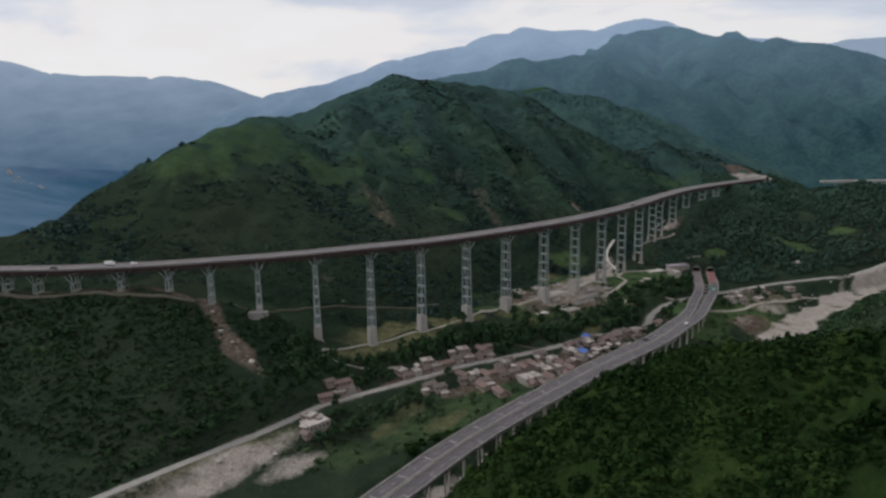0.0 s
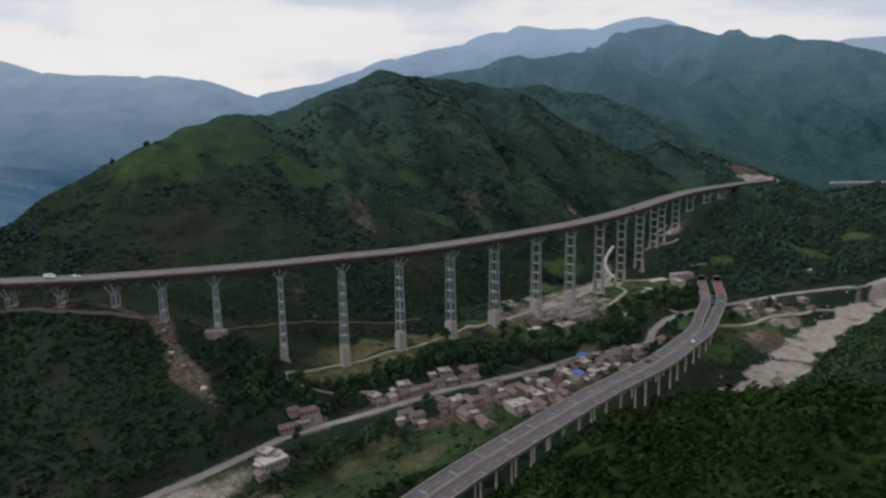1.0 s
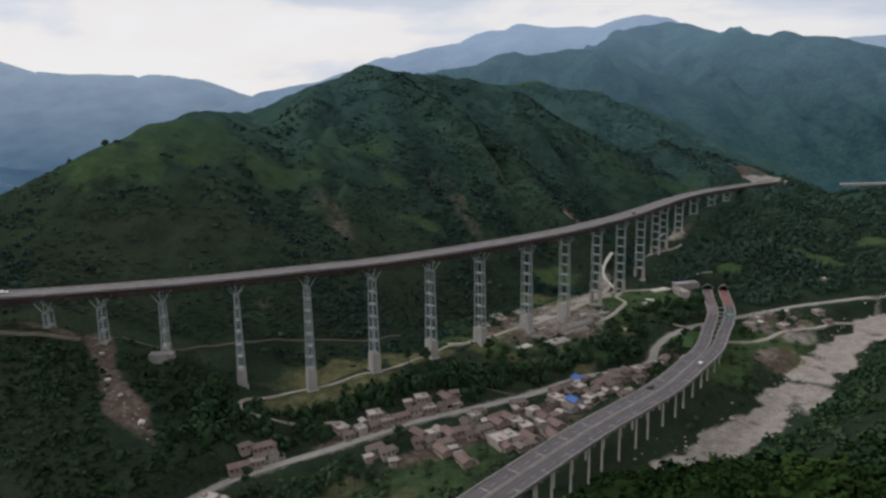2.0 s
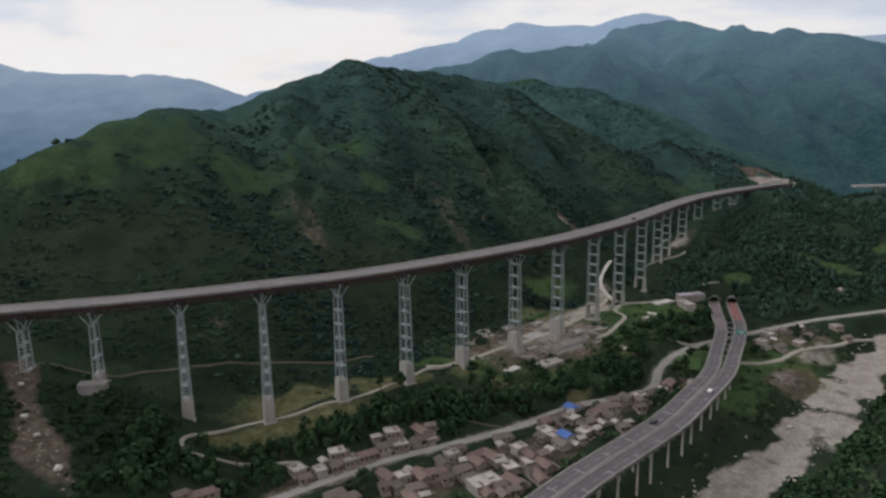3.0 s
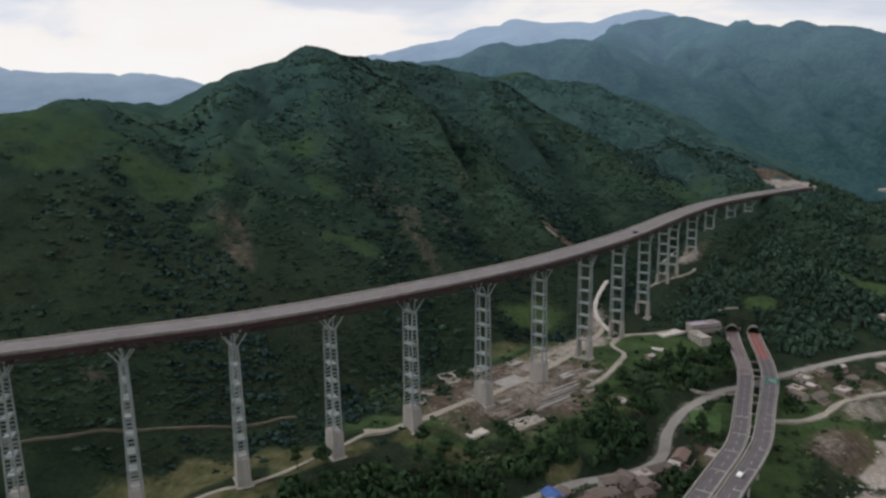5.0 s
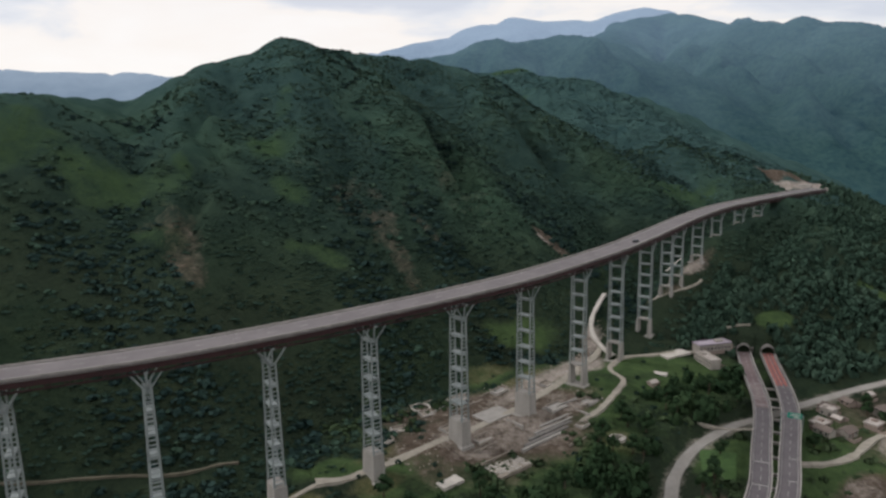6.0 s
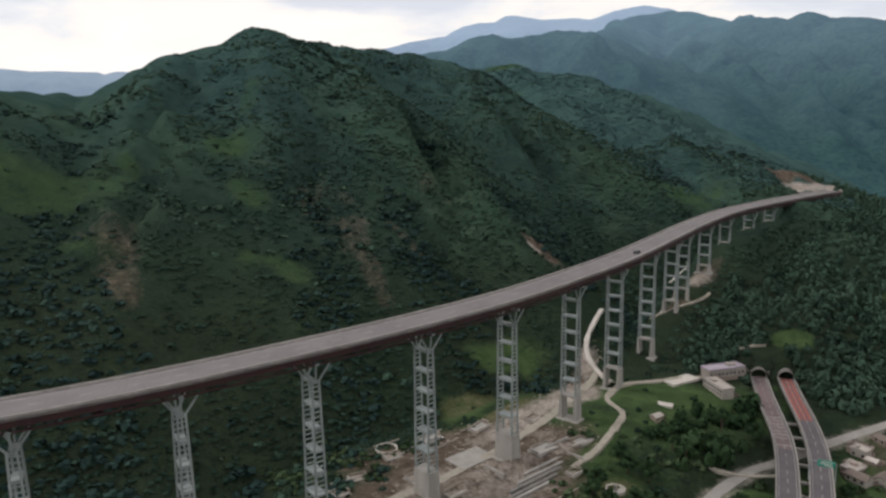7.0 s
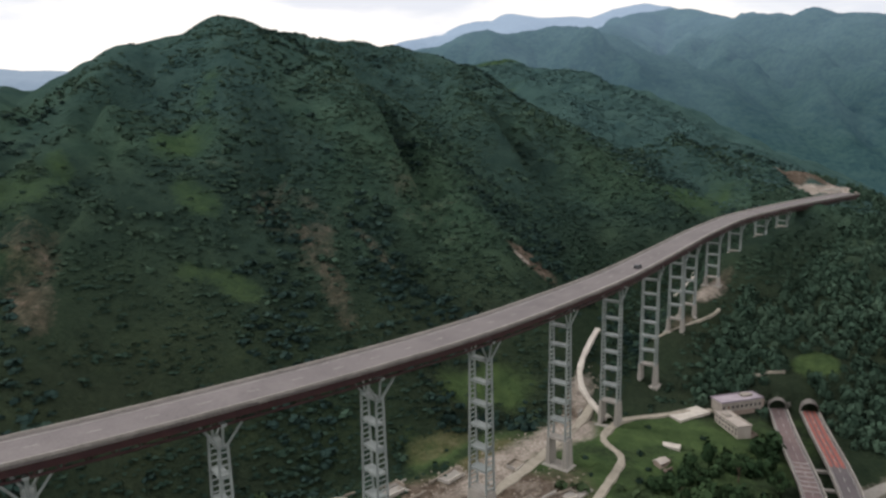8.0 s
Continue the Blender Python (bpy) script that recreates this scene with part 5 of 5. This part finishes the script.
def make_truck(at):
    truck = thing("truck", "white box lorry on the high viaduct", "truck", "road vehicles", at)
    part("cargo_box", box_mesh("cargo_box", (-3.6, -0.95, 0.75), (1.6, 0.95, 2.9), CAR_WHITE, 0.05), truck)
    part("cab", box_mesh("cab", (1.75, -0.9, 0.5), (3.1, 0.9, 2.2), CAR_WHITE, 0.15), truck, "white driver's cab")
    part("chassis", box_mesh("chassis", (-3.5, -0.45, 0.45), (3.0, 0.45, 0.72), TYRE), truck)
    for x in (-2.6, -1.7, 2.3):
        for s in (-1, 1):
            part("wheel", tube_mesh("wheel", (x, s * 0.65, 0.38), (x, s * 0.9, 0.38), 0.38, 0.38, TYRE, 10), truck)


def on_line(p, z, x, off):
    i = min(int(np.argmin(np.abs(p[:, 0] - x))), len(p) - 2)
    n = sides(p)[i]
    return pose(p[i, 0] + n[0] * off, p[i, 1] + n[1] * off, z[i] + 0.02, 0, 0, math.degrees(math.atan2(p[i + 1, 1] - p[i, 1], p[i + 1, 0] - p[i, 0])))


make_truck(on_line(deck_line, deck_z, -158, 2.6) @ Matrix.Scale(0.75, 4))
make_car(CAR_WHITE, "white car on the high viaduct", on_line(deck_line, deck_z, -146, 2.4))
make_car(CAR_DARK, "dark car on the high viaduct", on_line(deck_line, deck_z, -184, -2.4))
make_car(CAR_DARK, "dark car far along the high viaduct", on_line(deck_line, deck_z, 166, -2.2))
make_car(CAR_WHITE, "white car on the lower motorway", on_line(lanes[-1], low_z, 153, 0.6), 3.0, 1.1)
make_car(CAR_DARK, "dark car on the lower motorway", on_line(lanes[1], low_z, 120, 0.6))

# pale hamlet far down the side valley
v, f = [], []
for k, (a, b) in enumerate(((-1251, 2269), (-1240, 2250), (-1228, 2235), (-1198, 2198), (-1190, 2206), (-1175, 2180), (-1154, 2157), (-1130, 2160), (-1112, 2170), (-1096, 2166), (-1104, 2150), (-1090, 2140), (-1130, 2110), (-1145, 2100))):
    g = max(ground_at(a, b), float(ridge(np.array([a]), np.array([b]), WEST_FOOT)[0]))
    box_data(v, f, (-3 - k % 3 * 2, -3, -6), (3 + k % 3 * 2, 3, 3), k * 0.7, (a, b, g))
tagged(new("far_hamlet", mesh_of("far_hamlet", v, f, PALE_ROOF)), "pale hamlet strewn over a far valley slope", "houses", kind="stuff")

# ---- plants ----


def leaf_ball(rng, count, leaf, flat=0.8, low=-0.25):
    """Vertices of a bush one metre in radius: small tilted leaf sprays with gaps between them."""
    w = rng.uniform(0, math.tau, count)
    z = rng.uniform(low, 1.0, count)
    r = np.sqrt(np.clip(1 - z * z, 0, 1))
    out = np.stack([r * np.cos(w), r * np.sin(w), z], 1)
    lobes = 1 + 0.22 * np.sin(3 * w + rng.uniform(0, 6)) + 0.18 * np.sin(5 * w + rng.uniform(0, 6)) * z
    centre = out * (rng.uniform(0.62, 1.0, count) * lobes)[:, None] * [1, 1, flat] + [0, 0, 0.35 * flat]
    normal = out + rng.normal(0, 0.28, (count, 3))
    normal /= np.linalg.norm(normal, axis=1)[:, None]
    side = np.cross(normal, rng.normal(0, 1, (count, 3)))
    side /= np.linalg.norm(side, axis=1)[:, None]
    up = np.cross(normal, side)
    s = (leaf * rng.uniform(0.7, 1.4, count))[:, None]
    t = s * rng.uniform(0.6, 1.1, count)[:, None]
    droop = normal * s * 0.3
    return np.stack([centre - side * s - droop, centre - up * t, centre + side * s - droop, centre + up * t], 1).reshape(-1, 3)


def plant_mesh(name, spots, scales, talls, protos_list, material, rng):
    """All the plants of one stand, as one mesh."""
    verts, tints = [], []
    pick = rng.randint(0, len(protos_list), len(spots))
    for k, proto in enumerate(protos_list):
        sel = np.where(pick == k)[0]
        if not len(sel):
            continue
        a = rng.uniform(0, math.tau, len(sel))
        c, s = np.cos(a)[:, None], np.sin(a)[:, None]
        x, y, z = proto[:, 0][None], proto[:, 1][None], proto[:, 2][None]
        sc, tl = scales[sel][:, None], talls[sel][:, None]
        block = np.stack([spots[sel, 0][:, None] + sc * (c * x - s * y), spots[sel, 1][:, None] + sc * (s * x + c * y), spots[sel, 2][:, None] + tl * z], -1)
        verts.append(block.reshape(-1, 3))
        px, py = spots[sel, 0], spots[sel, 1]
        # SCRUB lightens with height: haze on the upper hill painted into the tint
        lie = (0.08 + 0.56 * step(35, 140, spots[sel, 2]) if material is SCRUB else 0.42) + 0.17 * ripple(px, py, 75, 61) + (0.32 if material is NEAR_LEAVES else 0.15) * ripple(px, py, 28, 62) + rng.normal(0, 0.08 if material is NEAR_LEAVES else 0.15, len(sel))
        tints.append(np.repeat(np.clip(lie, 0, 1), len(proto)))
    verts = np.concatenate(verts).astype(np.float32)
    n = len(verts) // 4
    me = bpy.data.meshes.new(name)
    me.vertices.add(n * 4)
    me.vertices.foreach_set("co", verts.ravel())
    me.loops.add(n * 4)
    me.loops.foreach_set("vertex_index", np.arange(n * 4, dtype=np.int32))
    me.polygons.add(n)
    me.polygons.foreach_set("loop_start", np.arange(0, n * 4, 4, dtype=np.int32))
    me.update()
    me.validate()
    me.attributes.new("tint", "FLOAT", "POINT").data.foreach_set("value", np.concatenate(tints).astype(np.float32))
    me.materials.append(material)
    return me


def jittered(x0, x1, y0, y1, gap, rng):
    x, y = np.meshgrid(np.arange(x0, x1, gap), np.arange(y0, y1, gap))
    x = (x + rng.uniform(-0.48, 0.48, x.shape) * gap).ravel()
    y = (y + rng.uniform(-0.48, 0.48, y.shape) * gap).ravel()
    return x, y


OPEN_WAYS = [([(p[0], p[1], 0) for p in line], w) for line, w in (
    ([(-8, 347), (-36, 346), (-46, 345), (-50, 349), (-47, 356), (-28, 374), (0, 382), (13, 389), (24, 397), (36, 407), (46, 413)], 3.0),
    ([(40, 411), (62, 426), (81, 443), (98, 463), (110, 474), (128, 494), (146, 509), (158, 524)], 4.0),
    ([(158, 504), (155, 513), (150, 527), (154, 541), (163, 560), (168, 572)], 4.0),
    ([(128, 449), (149, 474), (154, 484), (152, 496), (163, 507), (196, 516)], 3.5),
    ([(-104, 372), (-86, 379), (-77, 388), (-55, 396), (-29, 408), (16, 420)], 2.2),
    ([(-330, 388), (-250, 373), (-205, 362), (-158, 353), (-130, 352), (-114, 356)], 3.0),
    ([(189, 556), (209, 566), (226, 579)], 3.2),
    ([(190, 424), (215, 430), (243, 448), (290, 470)], 3.5))]
PIER_SPOTS = np.array([(x, float(np.interp(x, deck_line[:, 0], deck_line[:, 1]))) for x in PIER_X])
HOUSE_SPOTS = np.array(house_spots + [(200, 515), (189, 510), (196, 500), (211, 519), (184, 511), (205, 512), (177, 507), (197, 494), (190, 503), (204, 503)], float)


def free(x, y, soil_at, meadow_at, gravel_at, rng, meadow_keep=0.12):
    """Where plants may stand."""
    soil, meadow, gravel, dry = cover_of(x, y)
    ok = ((soil < soil_at) | ((soil < 0.8) & (rng.rand(len(x)) < 0.3))) & (gravel < gravel_at) & ((dry < 0.45) | (rng.rand(len(x)) < 0.15)) & ((meadow < meadow_at) | (rng.rand(len(x)) < meadow_keep))
    for line, w in OPEN_WAYS + [(ROAD, 5.5), ([(a, b, 0) for a, b in HIGHWAY], 9.0)]:
        ok &= near_line(x, y, line)[0] > w
    for sx, sy in HOUSE_SPOTS:
        ok &= np.hypot(x - sx, y - sy) > 5.5
    for sx, sy in PIER_SPOTS:
        ok &= np.hypot(x - sx, y - sy) > 6.0
    return ok


rng = np.random.RandomState(17)
BUSH = [leaf_ball(rng, 24, 0.42) for _ in range(5)]
LOW_BUSH = [leaf_ball(rng, 17, 0.44, 0.7) for _ in range(6)]
NEAR_BUSH = [leaf_ball(rng, 27, 0.34, 0.75) for _ in range(6)]
CROWN = [leaf_ball(rng, 66, 0.29, 1.15, -0.45) for _ in range(5)]


def stand(name, label, area, gap, size, tall, protos_list, material, keep, clump=30, soil_at=0.4, meadow_at=0.42, gravel_at=0.3, where=None, meadow_keep=0.12):
    """A stand of plants over an area: spacing, sizes, and how much of the ground it covers."""
    x, y = jittered(*area, gap, rng)
    lump = ripple(x, y, clump, 51) * 0.6 + ripple(x, y, clump * 2.7, 52) * 0.5 + rng.normal(0, 0.25, len(x))
    ok = (lump > np.quantile(lump, 1 - keep)) & free(x, y, soil_at, meadow_at, gravel_at, rng, meadow_keep)
    if where is not None:
        ok &= where(x, y)
    x, y, lump = x[ok], y[ok], lump[ok]
    z = height(x, y)
    s = rng.uniform(size[0], size[1], len(x)) * np.clip(0.85 + 0.25 * lump, 0.6, 1.3)
    s *= 0.65 + 0.35 * step(8, 34, near_line(x, y, MAIN_HILL[2])[0])
    t = s * rng.uniform(tall[0], tall[1], len(x))
    me = plant_mesh(name, np.stack([x, y, z - 0.1 * s], 1), s, t, protos_list, material, rng)
    return tagged(new(name, me), label, "shrubs" if size[1] < 3 else "trees", kind="stuff")


river_line = even_line(RIVER, 2.0)


def below_deck(x, y):
    d, _ = near_line(x, y, DECK)
    return d > 5


def on_spur(x, y):
    return height(x, y) > valley(x, y) + 4


def in_wood(x, y):
    to_road, _ = near_line(x, y, ROAD)
    pier_y = np.interp(x, [p[0] for p in DECK], [p[1] for p in DECK])
    road_y = np.interp(x, road_line[:, 0], road_line[:, 1])
    edge = np.interp(x, [40, 62, 95, 130, 150], [12, 32, 44, 42, 46])
    return (y > road_y) & (y < pier_y - edge) & (to_road > 6) & (x < 150)


CREST_X = [-330, -262, -205, -160, -122, -89, -50, -12, 18, 63, 119, 134]
CREST_Y = [425, 450, 487, 522, 582, 640, 690, 727, 806, 830, 815, 800]


def hill_side(x, y):
    pier_y = np.interp(x, [p[0] for p in DECK], [p[1] for p in DECK])
    return (y > pier_y + 8) & below_deck(x, y) & (y < np.interp(x, CREST_X, CREST_Y) + 9)


def open_grass(x, y):
    """Grassy stretches of the hill's west side with few shrubs."""
    return (ripple(x, 1.4 * y, 62, 71) + 0.45 * ripple(x, 2 * y, 24, 72) > 0.25 - 0.012 * np.clip(-10 - x, -90, 60)) & (y > 430)


def in_field(x, y):
    """The tended field between village road and motorway."""
    return (x - 170) ** 2 / 16 ** 2 + (y - 428) ** 2 / 14 ** 2 < 1


def not_hill(x, y):
    return ~hill_side(x, y)


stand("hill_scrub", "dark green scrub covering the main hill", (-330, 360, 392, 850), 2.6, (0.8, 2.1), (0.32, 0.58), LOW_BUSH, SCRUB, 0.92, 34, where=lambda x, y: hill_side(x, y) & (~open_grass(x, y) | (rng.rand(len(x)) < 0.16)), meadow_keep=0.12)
# thickets follow the gullies, their dark leaves adding the shade missing there
stand("hill_thicket", "dense thickets in the gullies of the hill, darkened to stand in for shade", (-300, 360, 400, 850), 4.2, (1.6, 3.2), (0.5, 0.8), BUSH, GULLY_SHADE_LEAVES, 1.0, 60, where=lambda x, y: hill_side(x, y) & (gullies(x, y) + 3 * ripple(x, y, 25, 64) < -4.5), meadow_keep=0.02)
stand("hill_trees", "small round trees dotted over the hill", (-300, 360, 400, 850), 8.0, (1.4, 2.6), (0.6, 0.9), BUSH, HAZED_SLOPE_LEAVES, 0.3, 60, where=hill_side, meadow_keep=0.05)
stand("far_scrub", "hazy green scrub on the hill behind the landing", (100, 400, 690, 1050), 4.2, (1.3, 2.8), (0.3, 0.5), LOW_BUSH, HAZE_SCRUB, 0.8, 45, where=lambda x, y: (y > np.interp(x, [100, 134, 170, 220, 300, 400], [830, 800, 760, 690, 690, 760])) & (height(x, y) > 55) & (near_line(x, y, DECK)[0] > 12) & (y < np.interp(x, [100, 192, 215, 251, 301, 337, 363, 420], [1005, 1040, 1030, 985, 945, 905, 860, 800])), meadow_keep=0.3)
stand("slope_wood", "dense dark green woodland on the slope above the tunnel", (196, 640, 470, 790), 4.3, (1.8, 3.3), (0.9, 1.3), CROWN, HAZED_SLOPE_LEAVES, 0.88, 40, where=lambda x, y: (near_line(x, y, DECK)[0] > np.where(x > 250, 28, 13)) & (y < np.interp(x, [q[0] for q in DECK], [q[1] for q in DECK]) + np.where(x > 385, 400, 0)) & (near_line(x, y, ROAD)[0] > 7) & (height(x, y) > 23) & (y > 480 + 0.3 * (x - 230)), meadow_keep=0.0)
stand("landing_scrub", "low green scrub under the last piers of the viaduct", (170, 440, 520, 770), 3.0, (1.0, 2.3), (0.5, 0.9), LOW_BUSH, HAZED_SLOPE_LEAVES, 0.93, 30, where=lambda x, y: (near_line(x, y, DECK)[0] < 32) & (near_line(x, y, DECK)[0] > np.where(x > 300, 9, 6)) & (height(x, y) > 26))
stand("near_scrub", "lush green shrubs on the near spur", (-10, 280, 95, 300), 1.8, (1.0, 2.1), (0.45, 0.85), NEAR_BUSH, NEAR_LEAVES, 0.86, 22, meadow_at=9, where=lambda x, y: on_spur(x, y) & (x < 40 + 0.85 * y + 22 * ripple(x, y, 60, 66)) & (y > 108 + 14 * ripple(x, y, 50, 67)) & (x > 12 * ripple(x, y, 50, 68)))
stand("near_bushes", "taller dark bushes scattered over the near spur", (-10, 280, 100, 300), 6.0, (1.8, 3.2), (0.6, 0.9), CROWN, NEAR_LEAVES, 0.5, 26, meadow_at=9, where=lambda x, y: on_spur(x, y) & (x < 40 + 0.85 * y))
stand("river_scrub", "dark shrubs on the steep river bank", (150, 480, 250, 480), 4.0, (1.6, 3.2), (0.8, 1.2), BUSH, FOREST, 0.9, 30, where=lambda x, y: on_spur(x, y) & (near_line(x, y, RIVER)[0] > 14) & (y < np.interp(x, river_line[:, 0], river_line[:, 1])), gravel_at=2)
stand("bank_scrub", "dark shrubs along the foot of the river bank", (140, 330, 290, 470), 3.2, (1.5, 2.9), (0.9, 1.3), BUSH, FOREST, 0.92, 30, where=lambda x, y: (near_line(x, y, RIVER)[0] > 14) & (near_line(x, y, RIVER)[0] < 32) & (y < np.interp(x, river_line[:, 0], river_line[:, 1])), gravel_at=2)
stand("bench_scrub", "dark shrubs and trees on the slope below the viaduct", (-340, -50, 215, 400), 2.9, (0.8, 2.0), (0.65, 1.05), LOW_BUSH, BENCH_LEAVES, 0.9, 26, where=lambda x, y: (near_line(x, y, ROAD)[0] > 5) & (near_line(x, y, DECK)[0] > 6) & (y > np.interp(x, road_line[:, 0], road_line[:, 1]) + 4) & not_hill(x, y))
stand("bench_trees", "small dark trees dotted over the slope below the viaduct", (-340, -50, 215, 400), 5.5, (1.6, 3.0), (0.7, 1.1), BUSH, BENCH_LEAVES, 0.45, 30, where=lambda x, y: (near_line(x, y, ROAD)[0] > 6) & (near_line(x, y, DECK)[0] > 8) & (y > np.interp(x, road_line[:, 0], road_line[:, 1]) + 5) & not_hill(x, y))
stand("valley_wood", "thick dark broadleaf wood between track and village road", (-62, 215, 320, 510), 4.4, (2.2, 3.7), (1.0, 1.5), CROWN, FOREST, 0.88, 40, where=in_wood, soil_at=0.35, meadow_keep=0.0)
stand("tunnel_wood", "dark trees beside the tunnel approach", (150, 222, 440, 508), 4.6, (2.2, 3.6), (1.0, 1.5), CROWN, FOREST, 0.7, 24, where=lambda x, y: (near_line(x, y, ROAD)[0] > 6) & (y > np.interp(x, road_line[:, 0], road_line[:, 1]) + 7) & (x > 156) & (y > 446) & (y < 470 + 0.8 * (x - 160)), meadow_at=0.6, meadow_keep=0.8)
stand("garden_scrub", "shrubs and hedges among the village plots", (-70, 330, 262, 470), 3.6, (0.8, 2.2), (0.7, 1.2), BUSH, GARDEN_LEAVES, 0.7, 18, meadow_keep=0.5, soil_at=0.7, where=lambda x, y: ~in_wood(x, y) & ~in_field(x, y) & (near_line(x, y, ROAD)[0] > 7) & (near_line(x, y, RIVER)[0] > 13) & (y < 470) & ~on_spur(x, y), gravel_at=0.45)
stand("yard_scrub", "low weeds round the work yard", (40, 190, 405, 520), 4.2, (0.6, 1.5), (0.7, 1.0), BUSH, SCRUB, 0.35, 16, where=lambda x, y: ~in_wood(x, y) & ~in_field(x, y), soil_at=0.6, gravel_at=0.4, meadow_keep=0.25)


# single trees with trunk and limbs
tree_protos = []


def make_tree(at, rng, tall, wide, label):
    tree = thing("tree", label, "tree", "village trees", at)
    v, f = [], []
    tube_data(v, f, (0, 0, -0.4), (0.15, 0.05, tall * 0.45), 0.26, 0.17, 7)
    tips = []
    for k in range(6):
        a = math.tau * k / 6 + rng.uniform(-0.3, 0.3)
        z0 = tall * rng.uniform(0.28, 0.45)
        tip = (wide * 0.6 * math.cos(a), wide * 0.6 * math.sin(a), tall * rng.uniform(0.36, 0.78))
        tube_data(v, f, (0.1, 0.03, z0), tip, 0.10, 0.04, 5)
        tips.append(tip)
    tube_data(v, f, (0.15, 0.05, tall * 0.45), (0.1, 0.1, tall * 0.85), 0.16, 0.05, 6)
    part("trunk", mesh_of("trunk", v, f, BARK), tree)
    tips.append((0.1, 0.1, tall * 0.82))
    spots = np.array(tips)
    n = len(spots)
    part("crown", plant_mesh("crown", spots - [0, 0, 0.4], np.full(n, wide * 0.52) * rng.uniform(0.8, 1.2, n), np.full(n, wide * 0.5), CROWN, FOREST, rng), tree)
    return tree


TREE_KINDS = [(7.0, 2.7, "round broadleaf tree with a dark green crown"), (9.0, 2.3, "tall narrow dark green tree"), (5.2, 2.2, "small spreading green tree")]
spots = [(88, 408, 1), (-168, 529, 2), (-199, 546, 2), (39, 380, 0), (20, 392, 1), (28, 393, 0), (60, 405, 0)]
rng2 = np.random.RandomState(23)
tries = 0
while len(spots) < 84 and tries < 4000:
    tries += 1
    x, y = rng2.uniform(-50, 250), rng2.uniform(275, 480)
    to_road = near_line(np.array([x]), np.array([y]), ROAD)[0][0]
    if not 8.5 < to_road < 28 or np.min(np.hypot(HOUSE_SPOTS[:, 0] - x, HOUSE_SPOTS[:, 1] - y)) < 6.2:
        continue
    if near_line(np.array([x]), np.array([y]), [(a, b, 0) for a, b in HIGHWAY])[0][0] < 11 or near_line(np.array([x]), np.array([y]), RIVER)[0][0] < 20:
        continue
    if min(math.hypot(x - a, y - b) for a, b, _ in spots) < 5:
        continue
    spots.append((round(x, 1), round(y, 1), int(rng2.randint(0, 3))))
for x, y, kind in spots:
    at = pose(x, y, ground_at(x, y), 0, 0, rng2.uniform(0, 360))
    while len(tree_protos) <= kind:
        tree_protos.append(None)
    if tree_protos[kind] is None:
        tree_protos[kind] = make_tree(at, rng2, *TREE_KINDS[kind])
    else:
        copy_thing(tree_protos[kind], at)

# ---- stones ----


def rock_mesh(rng):
    bm = bmesh.new()
    bmesh.ops.create_icosphere(bm, subdivisions=1, radius=1)
    for v in bm.verts:
        v.co *= rng.uniform(0.7, 1.2)
        v.co.z *= 0.65
    me = bpy.data.meshes.new("boulder")
    bm.to_mesh(me)
    bm.free()
    me.materials.append(STONE)
    return me


rocks = [rock_mesh(rng2) for _ in range(4)]


def scatter_rocks(name, label, x, y, sizes, rng, material=STONE):
    verts, faces = [], []
    for px, py, pz, s in zip(x, y, height(x, y), sizes):
        me, o, a = rocks[rng.randint(0, 4)], len(verts), rng.uniform(0, math.tau)
        c, k = math.cos(a) * s, math.sin(a) * s
        verts += [(px + c * v.co.x - k * v.co.y, py + k * v.co.x + c * v.co.y, pz + s * v.co.z) for v in me.vertices]
        faces += [tuple(o + i for i in p.vertices) for p in me.polygons]
    return tagged(new(name, mesh_of(name, verts, faces, material)), label, "stones", kind="stuff")


k = rng2.randint(60, len(river_line) - 40, 2600)
off = rng2.normal(0, 8.0, 2600)
n = sides(river_line)
scatter_rocks("river_stones", "pale stones strewn over the river bed", river_line[k, 0] + n[k, 0] * off, river_line[k, 1] + n[k, 1] * off, rng2.uniform(0.2, 0.95, 2600) ** 1.5, rng2)
t = rng2.uniform(0, 1, 70)
sx, sy = np.interp(t, [0, 0.35, 0.75, 1], [-112, -102, -86, -74]), np.interp(t, [0, 0.35, 0.75, 1], [372, 345, 327, 316])
scatter_rocks("slide_stones", "pale broken stones in the bare landslip", sx + rng2.normal(0, 2.6, 70), sy + rng2.normal(0, 2.6, 70), rng2.uniform(0.2, 0.6, 70), rng2, RUBBLE)
u = rng2.uniform(0, 1, 420)
scatter_rocks("track_stones", "pale stones tipped along the yard track", np.interp(u, [0, 0.5, 1], [92, 122, 158]) + rng2.normal(0, 4, 420), np.interp(u, [0, 0.5, 1], [462, 488, 530]) + rng2.normal(0, 4, 420), rng2.uniform(0.15, 0.65, 420), rng2, RUBBLE)
u, w = rng2.uniform(-45, 48, 520), rng2.normal(0, 11, 520)
c37, s37 = math.cos(radians(37)), math.sin(radians(37))
scatter_rocks("yard_rubble", "pale rubble strewn round the work yard", 98 + u * c37 - w * s37, 452 + u * s37 + w * c37, rng2.uniform(0.15, 0.6, 520), rng2, RUBBLE)
for x, y, s in ((-97, 338, 1.6), (-90, 331, 1.3), (-79, 321, 1.8), (-104, 351, 1.2), (160, 352, 1.4), (188, 372, 1.7), (212, 390, 1.3), (150, 340, 1.2), (-60, 270, 1.3), (-80, 262, 1.5)):
    ob = thing("boulder", "pale weathered boulder lying on bare ground", "rock", "boulders", pose(x, y, ground_at(x, y) + 0.2 * s, 0, 0, 37 * s) @ Matrix.Diagonal((s, s, s, 1)), rocks[int(s * 10) % 4])
